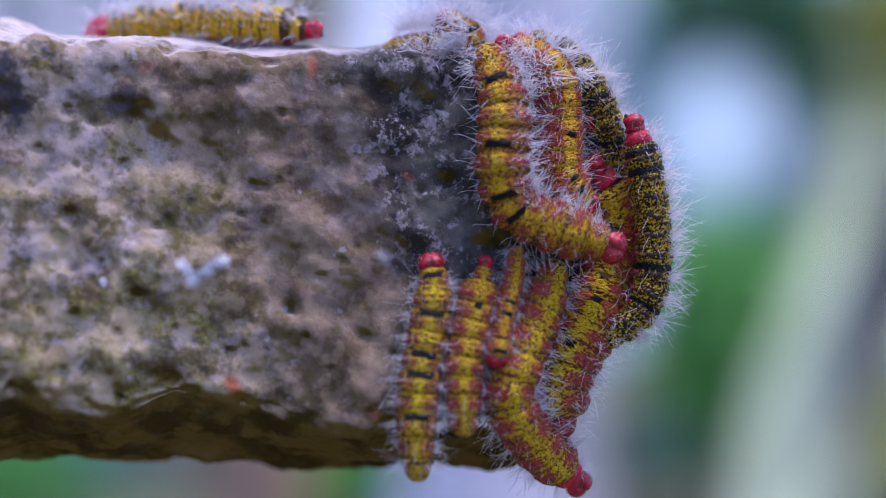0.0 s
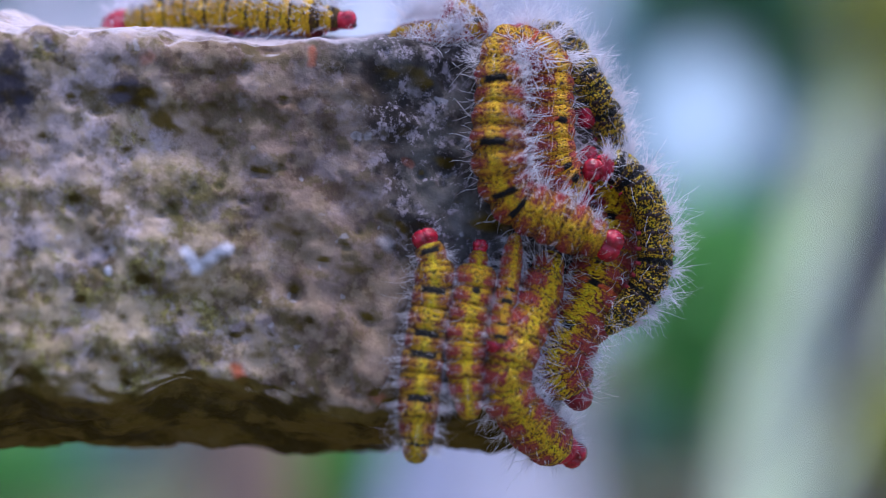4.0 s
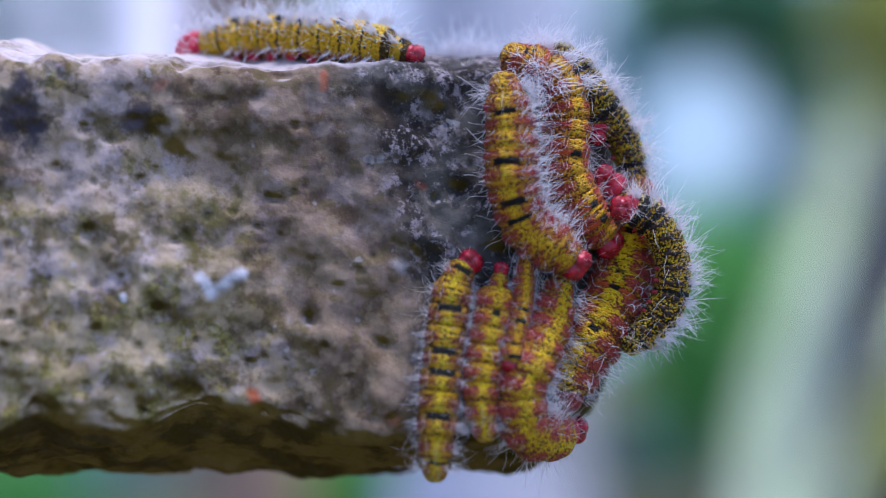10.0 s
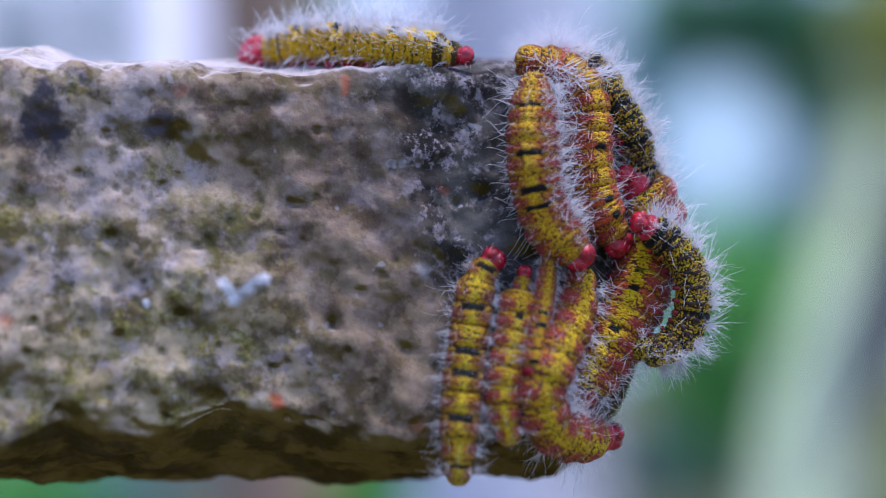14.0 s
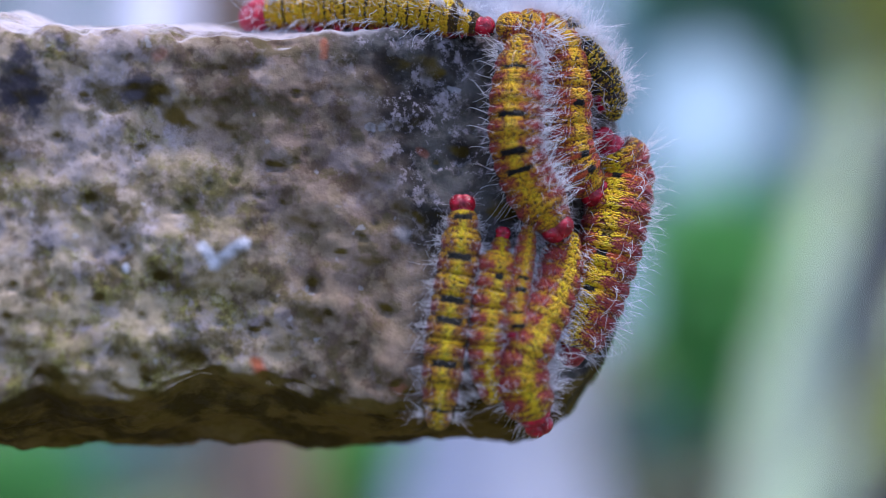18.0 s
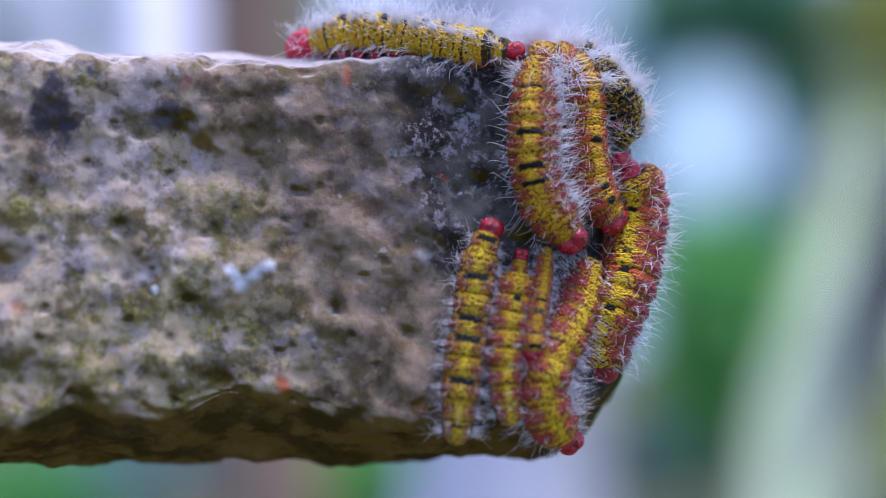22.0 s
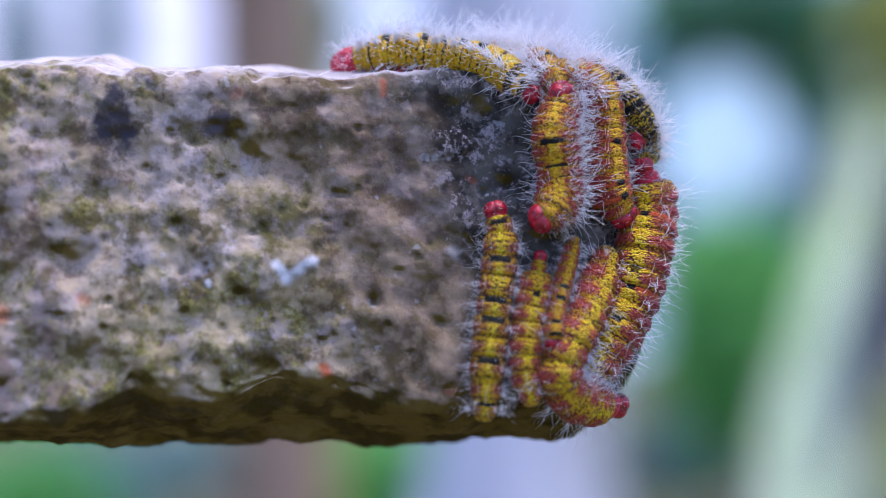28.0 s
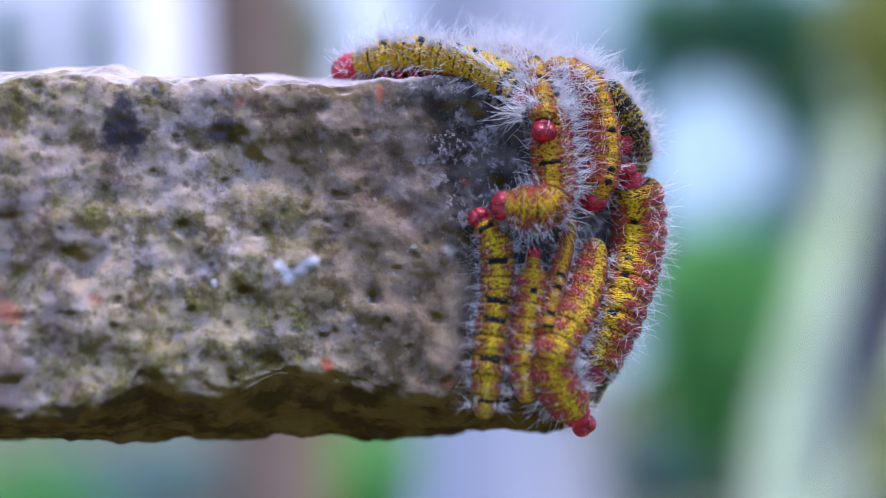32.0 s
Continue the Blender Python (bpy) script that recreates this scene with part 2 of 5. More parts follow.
def body_material(name, yellow, dark, maroon, red_share, bar, gold=0.5, grains=13.0, belly=0.9, reach=0.8, orange=0.0, flank=(0.86, 0.58, 1.6), seams=0.09):
    """Skin: rows of fine yellow grains on a dark ground, maroon blotches beside the back and black saddles. Object space: x across, y along, z the back."""
    m = Mat(name, 0.5, 0.25)
    v = m.shifted(17.0)
    x, y, z = m.xyz()
    ax = m.math("ABSOLUTE", x)
    patch = m.noise(1.6, 3, 0.6, v)
    fleck = m.noise(5.0, 3, 0.6, v)
    shift = m.math("MULTIPLY", m.math("SUBTRACT", fleck, 0.5), 0.5)
    yw, xw = m.math("ADD", y, m.math("MULTIPLY", shift, 0.6)), m.math("ADD", ax, m.math("MULTIPLY", shift, 0.9))
    wave = m.node("ShaderNodeVectorMath")
    m.put(wave.inputs[0], m.node("ShaderNodeMapping", Vector=v, Scale=(0.9, 1.1, 0.9)).outputs[0])
    m.put(wave.inputs[1], m.math("MULTIPLY", m.noise(7.0, 2, 0.5, v), 0.22))
    grain = m.voronoi(grains, wave.outputs[0])
    lines = m.math("COSINE", m.math("MULTIPLY", m.math("ADD", y, m.math("MULTIPLY", shift, 0.9)), 19.0))
    # maroon: a blotch on either side of the back, the flanks and the belly
    blot = m.math("MULTIPLY", m.step(m.math("ABSOLUTE", m.math("ADD", yw, 0.10)), 0.36, 0.12), m.step(xw, 0.14, 0.36))
    blot = m.math("MULTIPLY", blot, m.step(patch, 0.30, 0.44))
    side = m.math("MULTIPLY", m.step(ax, 0.55, 0.95), m.step(m.math("ABSOLUTE", y), 0.55, 0.25))
    red = m.math("ADD", m.math("MULTIPLY", blot, red_share), m.math("MULTIPLY", side, 0.6 * red_share), True)
    red = m.math("MAXIMUM", red, m.math("MULTIPLY", m.step(z, -0.25, -0.6), belly))
    # the fine furrows across each ring are maroon too
    red = m.math("MAXIMUM", red, m.math("MULTIPLY", m.math("MULTIPLY", m.step(lines, -0.1, -0.8), m.step(xw, 0.05, 0.35)), 0.55 * red_share))
    ground = m.mix(red, dark, maroon)
    back = m.step(m.math("ADD", xw, m.math("MULTIPLY", m.math("SUBTRACT", patch, 0.5), 0.9)), 0.60, 0.22)
    gilt = m.mix(back, tuple(q * k for q, k in zip(yellow, flank)), yellow)
    gilt = m.mix(m.step(fleck, 0.60, 0.42), gilt, tuple(q * k for q, k in zip(yellow, (0.82, 0.62, 1.0))))
    if orange:
        band = m.math("MULTIPLY", m.step(m.math("ABSOLUTE", m.math("SUBTRACT", yw, 0.30)), 0.17, 0.08), m.step(m.info, 1.0 - orange, 1.05 - orange))
        gilt = m.mix(band, gilt, (0.68, 0.12, 0.025))
    gilt = m.mix(m.math("MULTIPLY", red, 0.7), gilt, (0.60, 0.13, 0.015))
    share = m.math("ADD", gold, m.math("MULTIPLY", m.math("SUBTRACT", patch, 0.5), 0.18))
    share = m.math("ADD", share, m.math("MULTIPLY", back, 0.07))
    share = m.math("ADD", share, m.math("MULTIPLY", lines, 0.06))
    share = m.math("SUBTRACT", share, m.math("ADD", m.math("MULTIPLY", red, 0.27), m.math("MULTIPLY", m.step(ax, 0.45, 0.9), 0.10 if red_share > 0.5 else 0.0)))
    share = m.math("SUBTRACT", share, m.math("MULTIPLY", m.step(m.math("ABSOLUTE", yw), 0.36, 0.52), seams))
    c = m.mix(m.step(grain, m.math("ADD", share, 0.11), m.math("SUBTRACT", share, 0.08)), ground, gilt)
    if orange:
        c = m.mix(m.math("MULTIPLY", band, 0.7), c, (0.64, 0.10, 0.03))
    # black saddle on the back of some rings
    across = m.step(m.math("ADD", ax, m.math("MULTIPLY", fleck, 0.4)), reach, reach - 0.12)
    along = m.step(m.math("ABSOLUTE", m.math("ADD", m.math("SUBTRACT", y, 0.30), m.math("MULTIPLY", shift, 0.5))), 0.21, 0.13)
    some = m.step(m.info, 1.0 - bar, 1.03 - bar)
    c = m.mix(m.math("MULTIPLY", m.math("MULTIPLY", across, along), some), c, (0.006, 0.006, 0.007))
    h = m.math("ADD", m.math("MULTIPLY", grain, -0.6), m.math("MULTIPLY", lines, 0.10))
    return m.done(c, h, 0.6, 0.05)


def plain(name, colour, rough=0.5, spec=0.4, scale=3.0, vary=0.35, bump=0.2, dist=0.02):
    m = Mat(name, rough, spec)
    n = m.noise(scale, 4, 0.6)
    return m.done(m.mix(m.step(n, 0.35, 0.7), tuple(q * (1 - vary) for q in colour), tuple(min(1, q * (1 + vary)) for q in colour)), n, bump, dist)


def hair_material(name, colour):
    m = Mat(name, 0.35, 0.5)
    m.b.inputs["Transmission Weight"].default_value = 0.0
    t = m.node("ShaderNodeBsdfTranslucent", Color=(*colour, 1))
    x = m.node("ShaderNodeMixShader", Fac=0.6)
    out = m.t.nodes["Material Output"]
    m.put(x.inputs[1], m.b.outputs[0])
    m.put(x.inputs[2], t.outputs[0])
    m.put(out.inputs[0], x.outputs[0])
    return m.done(m.mix(m.noise(1.5, 2), tuple(0.8 * q for q in colour), colour))


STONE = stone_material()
BROWNISH = (0.60, 0.36, 2.0)
SKINS = {
    "gold": body_material("gold_black_skin", (0.84, 0.62, 0.004), (0.050, 0.030, 0.008), (0.30, 0.046, 0.040), 0.55, 0.75, 0.58, 10.0, 0.9, 0.85),
    "bright": body_material("bright_yellow_skin", (0.90, 0.64, 0.004), (0.07, 0.038, 0.006), (0.30, 0.02, 0.03), 0.12, 0.8, 0.78, 7.0, 0.9, 0.8, 0.0, (0.95, 0.85, 1.0), 0.62),
    "rust": body_material("gold_maroon_skin", (0.84, 0.53, 0.004), (0.085, 0.032, 0.010), (0.38, 0.050, 0.040), 0.7, 0.5, 0.58, 10.0, 0.9, 0.75, 0.0, (0.72, 0.50, 1.6)),
    "orange": body_material("orange_maroon_skin", (0.88, 0.53, 0.004), (0.085, 0.032, 0.010), (0.40, 0.050, 0.040), 0.85, 0.4, 0.60, 10.0, 0.9, 0.45, 0.6, (0.80, 0.42, 1.6)),
    "maroon": body_material("dull_maroon_skin", (0.90, 0.64, 0.004), (0.095, 0.034, 0.012), (0.40, 0.056, 0.048), 1.0, 0.3, 0.59, 10.0, 0.9, 0.45, 0.25, BROWNISH),
    "dark": body_material("black_gold_skin", (0.80, 0.62, 0.005), (0.008, 0.008, 0.007), (0.07, 0.013, 0.012), 0.15, 0.6, 0.48, 8.5, 0.2, 1.3, 0.0, (0.95, 0.92, 1.0)),
}
WART = plain("maroon_wart", (0.26, 0.018, 0.026), 0.4, 0.4, 4.0)
DUSKY_WART = plain("dusky_wart", (0.20, 0.055, 0.060), 0.5, 0.3, 4.0)
DARK_WART = plain("dark_wart", (0.035, 0.012, 0.010), 0.4, 0.4, 4.0)
RED = plain("glossy_red", (0.40, 0.008, 0.024), 0.26, 0.5, 2.2, 0.5, 0.25)
TAIL_RED = plain("dull_red", (0.52, 0.016, 0.045), 0.45, 0.35, 3.0, 0.4, 0.3)
JAW = plain("dark_jaw", (0.03, 0.01, 0.01), 0.3)
HAIR = hair_material("white_hair", (0.97, 0.95, 0.98))


# ---- mesh helpers ----
def mesh_of(name, bm, material, smooth=True):
    me = bpy.data.meshes.new(name)
    bm.to_mesh(me)
    bm.free()
    for one in material if isinstance(material, (list, tuple)) else (material,):
        me.materials.append(one)
    if smooth:
        me.polygons.foreach_set("use_smooth", [True] * len(me.polygons))
    return me


def part(name, data, material, parent, label=""):
    """Links a bmesh, or a mesh made before, as one object under a thing or part."""
    if isinstance(data, bmesh.types.BMesh):
        data = mesh_of(name, data, material)
    ob = new(name, data)
    ob.parent = parent
    return tagged(ob, label)


def grid_faces(bm, rows, closed=True):
    for a, b in zip(rows, rows[1:]):
        n = len(a)
        for i in range(n if closed else n - 1):
            j = (i + 1) % n
            bm.faces.new((a[i], a[j], b[j], b[i]))


def lathe(bm, stations, sides=20, flat=1.0, slot=0):
    """Rings along y: (y, radius); flat squeezes the belly."""
    rows = []
    for y, r in stations:
        ring = []
        for i in range(sides):
            a = 2 * math.pi * i / sides
            z = r * math.sin(a)
            ring.append(bm.verts.new((r * math.cos(a), y, z * flat if z < 0 else z)))
        rows.append(ring)
    n0 = len(bm.faces)
    grid_faces(bm, rows)
    bm.faces.new(rows[0])
    bm.faces.new(rows[-1][::-1])
    bm.faces.ensure_lookup_table()
    for f in list(bm.faces)[n0:]:
        f.material_index = slot
    return rows


def blob(bm, centre, size, slot=0, seg=10, rings=7):
    got = bmesh.ops.create_uvsphere(bm, u_segments=seg, v_segments=rings, radius=1.0)
    bmesh.ops.scale(bm, vec=size, verts=got["verts"])
    bmesh.ops.translate(bm, vec=centre, verts=got["verts"])
    for f in {f for v in got["verts"] for f in v.link_faces}:
        f.material_index = slot
    return got["verts"]


def strand(verts, faces, root, way, length, width, bend, curl=0.0, phase=0.0):
    """One tapered hair of three sides that curves towards bend and curls at its tip."""
    way = way.normalized()
    side = way.cross(Vector((0.31, 0.77, 0.55))).normalized()
    other = way.cross(side)
    base = len(verts)
    for u, w in ((0, 1.0), (0.3, 0.95), (0.55, 0.85), (0.8, 0.65), (1.0, 0.0)):
        swing = curl * length * u
        p = root + way * (length * u) + bend * (length * u * u) + side * (swing * (math.sin(5.5 * u + phase) - math.sin(phase))) + other * (swing * (math.cos(5.5 * u + phase) - math.cos(phase)))
        if not w:
            verts.append(p)
            break
        for q in range(3):
            a = 2.094 * q
            verts.append(p + (side * math.cos(a) + other * math.sin(a)) * (width * w))
    for k in range(3):
        for q in range(3):
            r = (q + 1) % 3
            a = base + 3 * k
            faces.append((a + q, a + r, a + 3 + r, a + 3 + q))
    for q in range(3):
        faces.append((base + 9 + q, base + 9 + (q + 1) % 3, base + 12))


# ---- the stone ledge ----
def front(x, z):
    """Depth of the ledge's face, in millimetres: it comes nearer to the left and below, and turns away at the broken end."""
    p = max(min(-21.6 + 0.115 * min(x, 13) + 0.12 * z, -16), -33)
    if x <= 13:
        return p
    return p + (x - 13) * 0.5 * min(1, (x - 13) / 12 + 0.5)


def rough(p, size, seed):
    return noise.noise(Vector((p[0] / size + seed, p[1] / size, p[2] / size)))


def ledge():
    xs = list(np.arange(-100, -84, 2.0)) + list(np.arange(-84, 35.6, 0.5)) + [35.7, 35.9]
    xs = list(np.linspace(-600, -104, 40)) + xs
    verts, faces = [], []
    n = 0
    for x in xs:
        e = max(x, -90)
        h = min(1, max(0, (-e - 62) / 8))
        top = 30.0 - (max(0, e - 16) / 16) ** 2 * 7 + 2.4 * h * h * (3 - 2 * h)
        low = float(np.interp(e, (-90, -73, -61, -47, -33, -26, -19, -6, 4), (-32, -31.5, -26, -29.5, -26, -26.5, -29.5, -31.5, -29.5)))
        base = -39.5 + 0.04 * max(0, e - 14) ** 2 + 0.025 * max(0, -e - 50)
        low = max(low, base + 6) if e > 5 else low
        ring = [(front(e, top) + 1.2, top + 0.1), (front(e, top), top - 2.0), (front(e, low + 2), low + 2), (front(e, low) + 1.5, low - 0.5), (max(-5.0, front(e, base) + 18), base + 0.5), (2.0 + max(0, front(e, base) + 22), base), (48, base + 3), (50, base + 6), (50, top), (44, top + 4.0), (6, top + 4.2), (-6.0 + 0.5 * max(0, e - 13), top + 3.6)]
        counts = (6, 112, 6, 46, 14, 12, 3, 10, 4, 14, 10, 16)
        pts = []
        for (a, b), (c, d), k in zip(ring, ring[1:] + ring[:1], counts):
            pts += [(a + (c - a) * i / k, b + (d - b) * i / k) for i in range(k)]
        m = len(pts)
        for _ in range(3):
            pts = [((pts[i - 1][0] + 2 * pts[i][0] + pts[(i + 1) % m][0]) / 4, (pts[i - 1][1] + 2 * pts[i][1] + pts[(i + 1) % m][1]) / 4) for i in range(m)]
        if x > 30:
            s = max(0.02, 1 - ((x - 30) / 6) ** 3) ** (1 / 3)
            pts = [(22 + (y - 22) * s, -3 + (z + 3) * s) for y, z in pts]
        for i, (y, z) in enumerate(pts):
            ya, za = pts[i - 1]
            yb, zb = pts[(i + 1) % m]
            t = math.hypot(yb - ya, zb - za) or 1
            out = ((za - zb) / t, (yb - ya) / t)
            p = (x, y, z)
            d = 2.2 * rough(p, 22, 3) + 2.0 * rough(p, 8.5, 9) + 0.8 * rough(p, 3.4, 17) + 0.25 * rough(p, 1.4, 31)
            pit = rough(p, 5.5, 51)
            if pit > 0.46:
                d -= (pit - 0.46) * 5.0
            pock = rough(p, 2.4, 77)
            if pock > 0.42:
                d -= (pock - 0.42) * 3.0
            for hx, hz, hr, hd in HOLLOWS:
                q = ((x - hx) ** 2 + (z - hz) ** 2) / hr**2
                if q < 4 and y < 10:
                    d -= hd * math.exp(-q)
            if z < base + 4:
                d += 0.9 * rough(p, 5.0, 63) + 0.45 * rough(p, 1.7, 41)
            if z > top and y > -16:
                d *= 0.6
            d *= 0.75
            verts.append((x * MM, (y - out[0] * d) * MM, (z - out[1] * d) * MM))
        if n:
            a, b = (n - 1) * m, n * m
            faces += [(a + i, b + i, b + (i + 1) % m, a + (i + 1) % m) for i in range(m)]
        n += 1
    faces.append(tuple(range(m)))
    faces.append(tuple((n - 1) * m + i for i in reversed(range(m))))
    me = bpy.data.meshes.new("stone_ledge")
    me.from_pydata(verts, [], faces)
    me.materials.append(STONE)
    me.polygons.foreach_set("use_smooth", [True] * len(me.polygons))
    base = tagged(new("stone_ledge"), "weathered grey stone ledge with a broken end, moss and lichen", "stone ledge")
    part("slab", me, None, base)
    # the pier that carries the slab, out of view
    bm = bmesh.new()
    bmesh.ops.create_cube(bm, size=1.0)
    bmesh.ops.scale(bm, vec=(0.2, 0.16, 0.96), verts=bm.verts)
    bmesh.ops.translate(bm, vec=(-0.5, 0.03, -0.52), verts=bm.verts)
    bmesh.ops.bevel(bm, geom=list(bm.edges), offset=0.01, segments=2, affect="EDGES")
    part("pier", bm, STONE, base)
    return base


# hollows in the face: place along and up, radius, depth (millimetres)
HOLLOWS = [(6.9, 9.7, 1.6, 1.8), (-18.2, -11.3, 1.3, 2.2), (-71.6, -4.0, 4.0, 3.0), (-41.0, 14.5, 4.5, 2.6), (-44.0, 19.6, 3.5, 2.0), (-38.5, -24.5, 5.0, 2.6), (-62.0, -24.0, 4.0, 2.2), (-20.0, 16.0, 4.5, 1.8), (13.5, -1.0, 2.5, 2.5)]
ledge()


# ---- caterpillars ----
def segment_mesh(name, skin, seed):
    """One plump ring with a groove at either end and six low warts."""
    rnd = random.Random(seed)
    bm = bmesh.new()
    lathe(bm, [(-0.80, 0.62), (-0.66, 0.80), (-0.53, 0.895), (-0.40, 0.945), (-0.22, 0.985), (0.0, 1.0), (0.22, 0.985), (0.40, 0.945), (0.53, 0.895), (0.66, 0.80), (0.80, 0.62)], 26, 0.95)
    for v in bm.verts:
        v.co += v.co.normalized() * 0.055 * noise.noise(v.co * 2.6 + Vector((seed * 7.0, 0, 0)))
    for a in WARTS:
        t = radians(a + rnd.uniform(-5, 5))
        k = 0.6 if abs(a) < 50 else 0.85
        wart = blob(bm, (0, 0, 0), (0.17 * k if k < 0.7 else 0.26, 0.15 * k, 0.10 * k), 1, 10, 6)
        bmesh.ops.rotate(bm, cent=(0, 0, 0), matrix=Matrix.Rotation(t, 3, "Y"), verts=wart)
        bmesh.ops.translate(bm, vec=(0.95 * math.sin(t), rnd.uniform(-0.12, 0.02), 0.95 * math.cos(t) * (0.84 if abs(a) > 90 else 1)), verts=wart)
    return mesh_of(name, bm, [SKINS[skin], DARK_WART if skin == "dark" else SKINS[skin] if skin == "bright" else DUSKY_WART if skin == "gold" else WART])


WARTS = (-106, -72, -36, 36, 72, 106)


def hair_mesh(name, seed, count, longest=1.0, shares=(2, 2, 2, 3, 8, 6), thick=1.0):
    """Tufts of hair on the six warts of a ring; shares says how they are spread round it."""
    rnd = random.Random(seed)
    verts, faces = [], []
    tufts = [(a, rnd.gauss(-0.05, 0.05), Vector((rnd.gauss(0, 0.10), rnd.gauss(0, 0.20), rnd.gauss(0, 0.10)))) for a in WARTS]
    for i in range(count):
        at, y, lean = rnd.choices(tufts, shares)[0]
        a = radians(at + rnd.gauss(0, 7))
        out = Vector((math.sin(a), 0, math.cos(a)))
        root = Vector((0.96 * out.x, y + rnd.gauss(0, 0.13), 0.96 * out.z))
        way = out + lean + Vector((rnd.gauss(0, 0.26), rnd.gauss(0, 0.34), rnd.gauss(0, 0.24) + 0.12))
        long = rnd.uniform(0.4, 1.0) if rnd.random() < 0.5 else rnd.uniform(0.9, 1.9)
        bend = Vector((rnd.gauss(0, 0.22), rnd.gauss(0, 0.26), rnd.gauss(-0.08, 0.2)))
        strand(verts, faces, root, way, long * longest, rnd.uniform(0.010, 0.020) * thick, bend, rnd.uniform(0.03, 0.13), rnd.uniform(0, 6.28))
    # a thinner, shorter down between the tufts
    for i in range(int(count * 0.7)):
        at = rnd.choices(WARTS, shares)[0]
        a = radians(at + rnd.gauss(0, 20))
        out = Vector((math.sin(a), 0, math.cos(a)))
        root = Vector((0.95 * out.x, rnd.uniform(-0.45, 0.45), 0.95 * out.z))
        way = out + Vector((rnd.gauss(0, 0.4), rnd.gauss(0, 0.5), rnd.gauss(0, 0.35)))
        bend = Vector((rnd.gauss(0, 0.3), rnd.gauss(0, 0.35), rnd.gauss(0, 0.3)))
        strand(verts, faces, root, way, rnd.uniform(0.25, 0.75) * longest, rnd.uniform(0.006, 0.010), bend, rnd.uniform(0.05, 0.2), rnd.uniform(0, 6.28))
    me = bpy.data.meshes.new(name)
    me.from_pydata(verts, [], faces)
    me.materials.append(HAIR)
    me.polygons.foreach_set("use_smooth", [True] * len(me.polygons))
    return me


def head_mesh():
    bm = bmesh.new()
    blob(bm, (-0.18, 0.15, 0.05), (0.50, 0.50, 0.56), 0, 20, 14)
    blob(bm, (0.18, 0.15, 0.05), (0.50, 0.50, 0.56), 0, 20, 14)
    blob(bm, (0, 0.32, -0.22), (0.30, 0.34, 0.32), 0, 14, 10)
    blob(bm, (0, -0.22, 0.0), (0.60, 0.34, 0.58), 0, 18, 12)
    bmesh.ops.translate(bm, vec=(0, -0.25, 0), verts=bm.verts)
    return mesh_of("head", bm, RED)


def tail_mesh(material):
    bm = bmesh.new()
    lathe(bm, [(-0.85, 0.1), (-0.78, 0.36), (-0.6, 0.56), (-0.3, 0.70), (0.05, 0.76), (0.4, 0.70), (0.6, 0.5)], 18, 0.85)
    blob(bm, (0.38, -0.35, -0.35), (0.22, 0.3, 0.34), 0)
    blob(bm, (-0.38, -0.35, -0.35), (0.22, 0.3, 0.34), 0)
    return mesh_of("tail", bm, material)


def leg_mesh(name, long, wide, foot, material=TAIL_RED):
    bm = bmesh.new()
    rows = []
    for u, r in ((0, 1.0), (0.3, 0.85), (0.6, 0.62), (0.85, 0.62 + foot), (1.0, 0.4 + foot)):
        rows.append([bm.verts.new((wide * r * math.cos(k * 0.785), wide * r * math.sin(k * 0.785), -long * u)) for k in range(8)])
    grid_faces(bm, rows)
    bm.faces.new(rows[0])
    bm.faces.new(rows[-1][::-1])
    return mesh_of(name, bm, material)


SEGMENTS = {s: [segment_mesh("segment", s, i + 1) for i in range(3)] for s in SKINS}
# denser on the flank that is turned to the light
HAIRS = [hair_mesh("hair", 20 + i, 56, 1.0, (7, 8, 2, 2, 1.5, 1.0)) for i in range(4)]
FEW_HAIRS = [hair_mesh("hair", 50 + i, 72, 0.64, (8, 7, 1.2, 1, 4, 4), 0.55) for i in range(3)]
FEW_UPRIGHT_HAIRS = [hair_mesh("hair", 55 + i, 72, 0.64, (4, 4, 1, 1.2, 7, 8), 0.55) for i in range(3)]
RIM_HAIRS = [hair_mesh("hair", 80 + i, 110, 1.05, (0.1, 0.3, 4, 9, 4, 0.5), 0.9) for i in range(3)]
RIM_DOWN_HAIRS = [hair_mesh("hair", 85 + i, 75, 0.95, (0.5, 4, 9, 5, 0.6, 0.1), 0.9) for i in range(3)]
THICK_HAIRS = [hair_mesh("hair", 70 + i, 46, 0.72, (5, 8, 3, 1, 1.0, 0.8), 0.9) for i in range(4)]
THICK_UPRIGHT_HAIRS = [hair_mesh("hair", 75 + i, 64, 0.95, (0.5, 0.8, 1.5, 3, 9, 8), 0.95) for i in range(4)]
FRINGES = [hair_mesh("hair", 60 + i, 110, 0.95, (1.6, 0.6, 8, 8, 0.6, 1.6)) for i in range(3)]
SHAGGY_HAIRS = [hair_mesh("hair", 90 + i, 130, 1.0, (7, 7, 8, 8, 7, 7)) for i in range(3)]
SHORT_HAIRS = [hair_mesh("hair", 40 + i, n, size, (3, 3, 3, 3, 4, 4), 0.6) for i, n, size in ((0, 80, 0.75), (1, 16, 0.8))]


def collar_mesh():
    bm = bmesh.new()
    lathe(bm, [(-0.62, 0.62), (-0.5, 0.84), (-0.2, 0.98), (0.15, 1.0), (0.42, 0.88), (0.55, 0.66)], 20, 0.9)
    return mesh_of("collar", bm, TAIL_RED)


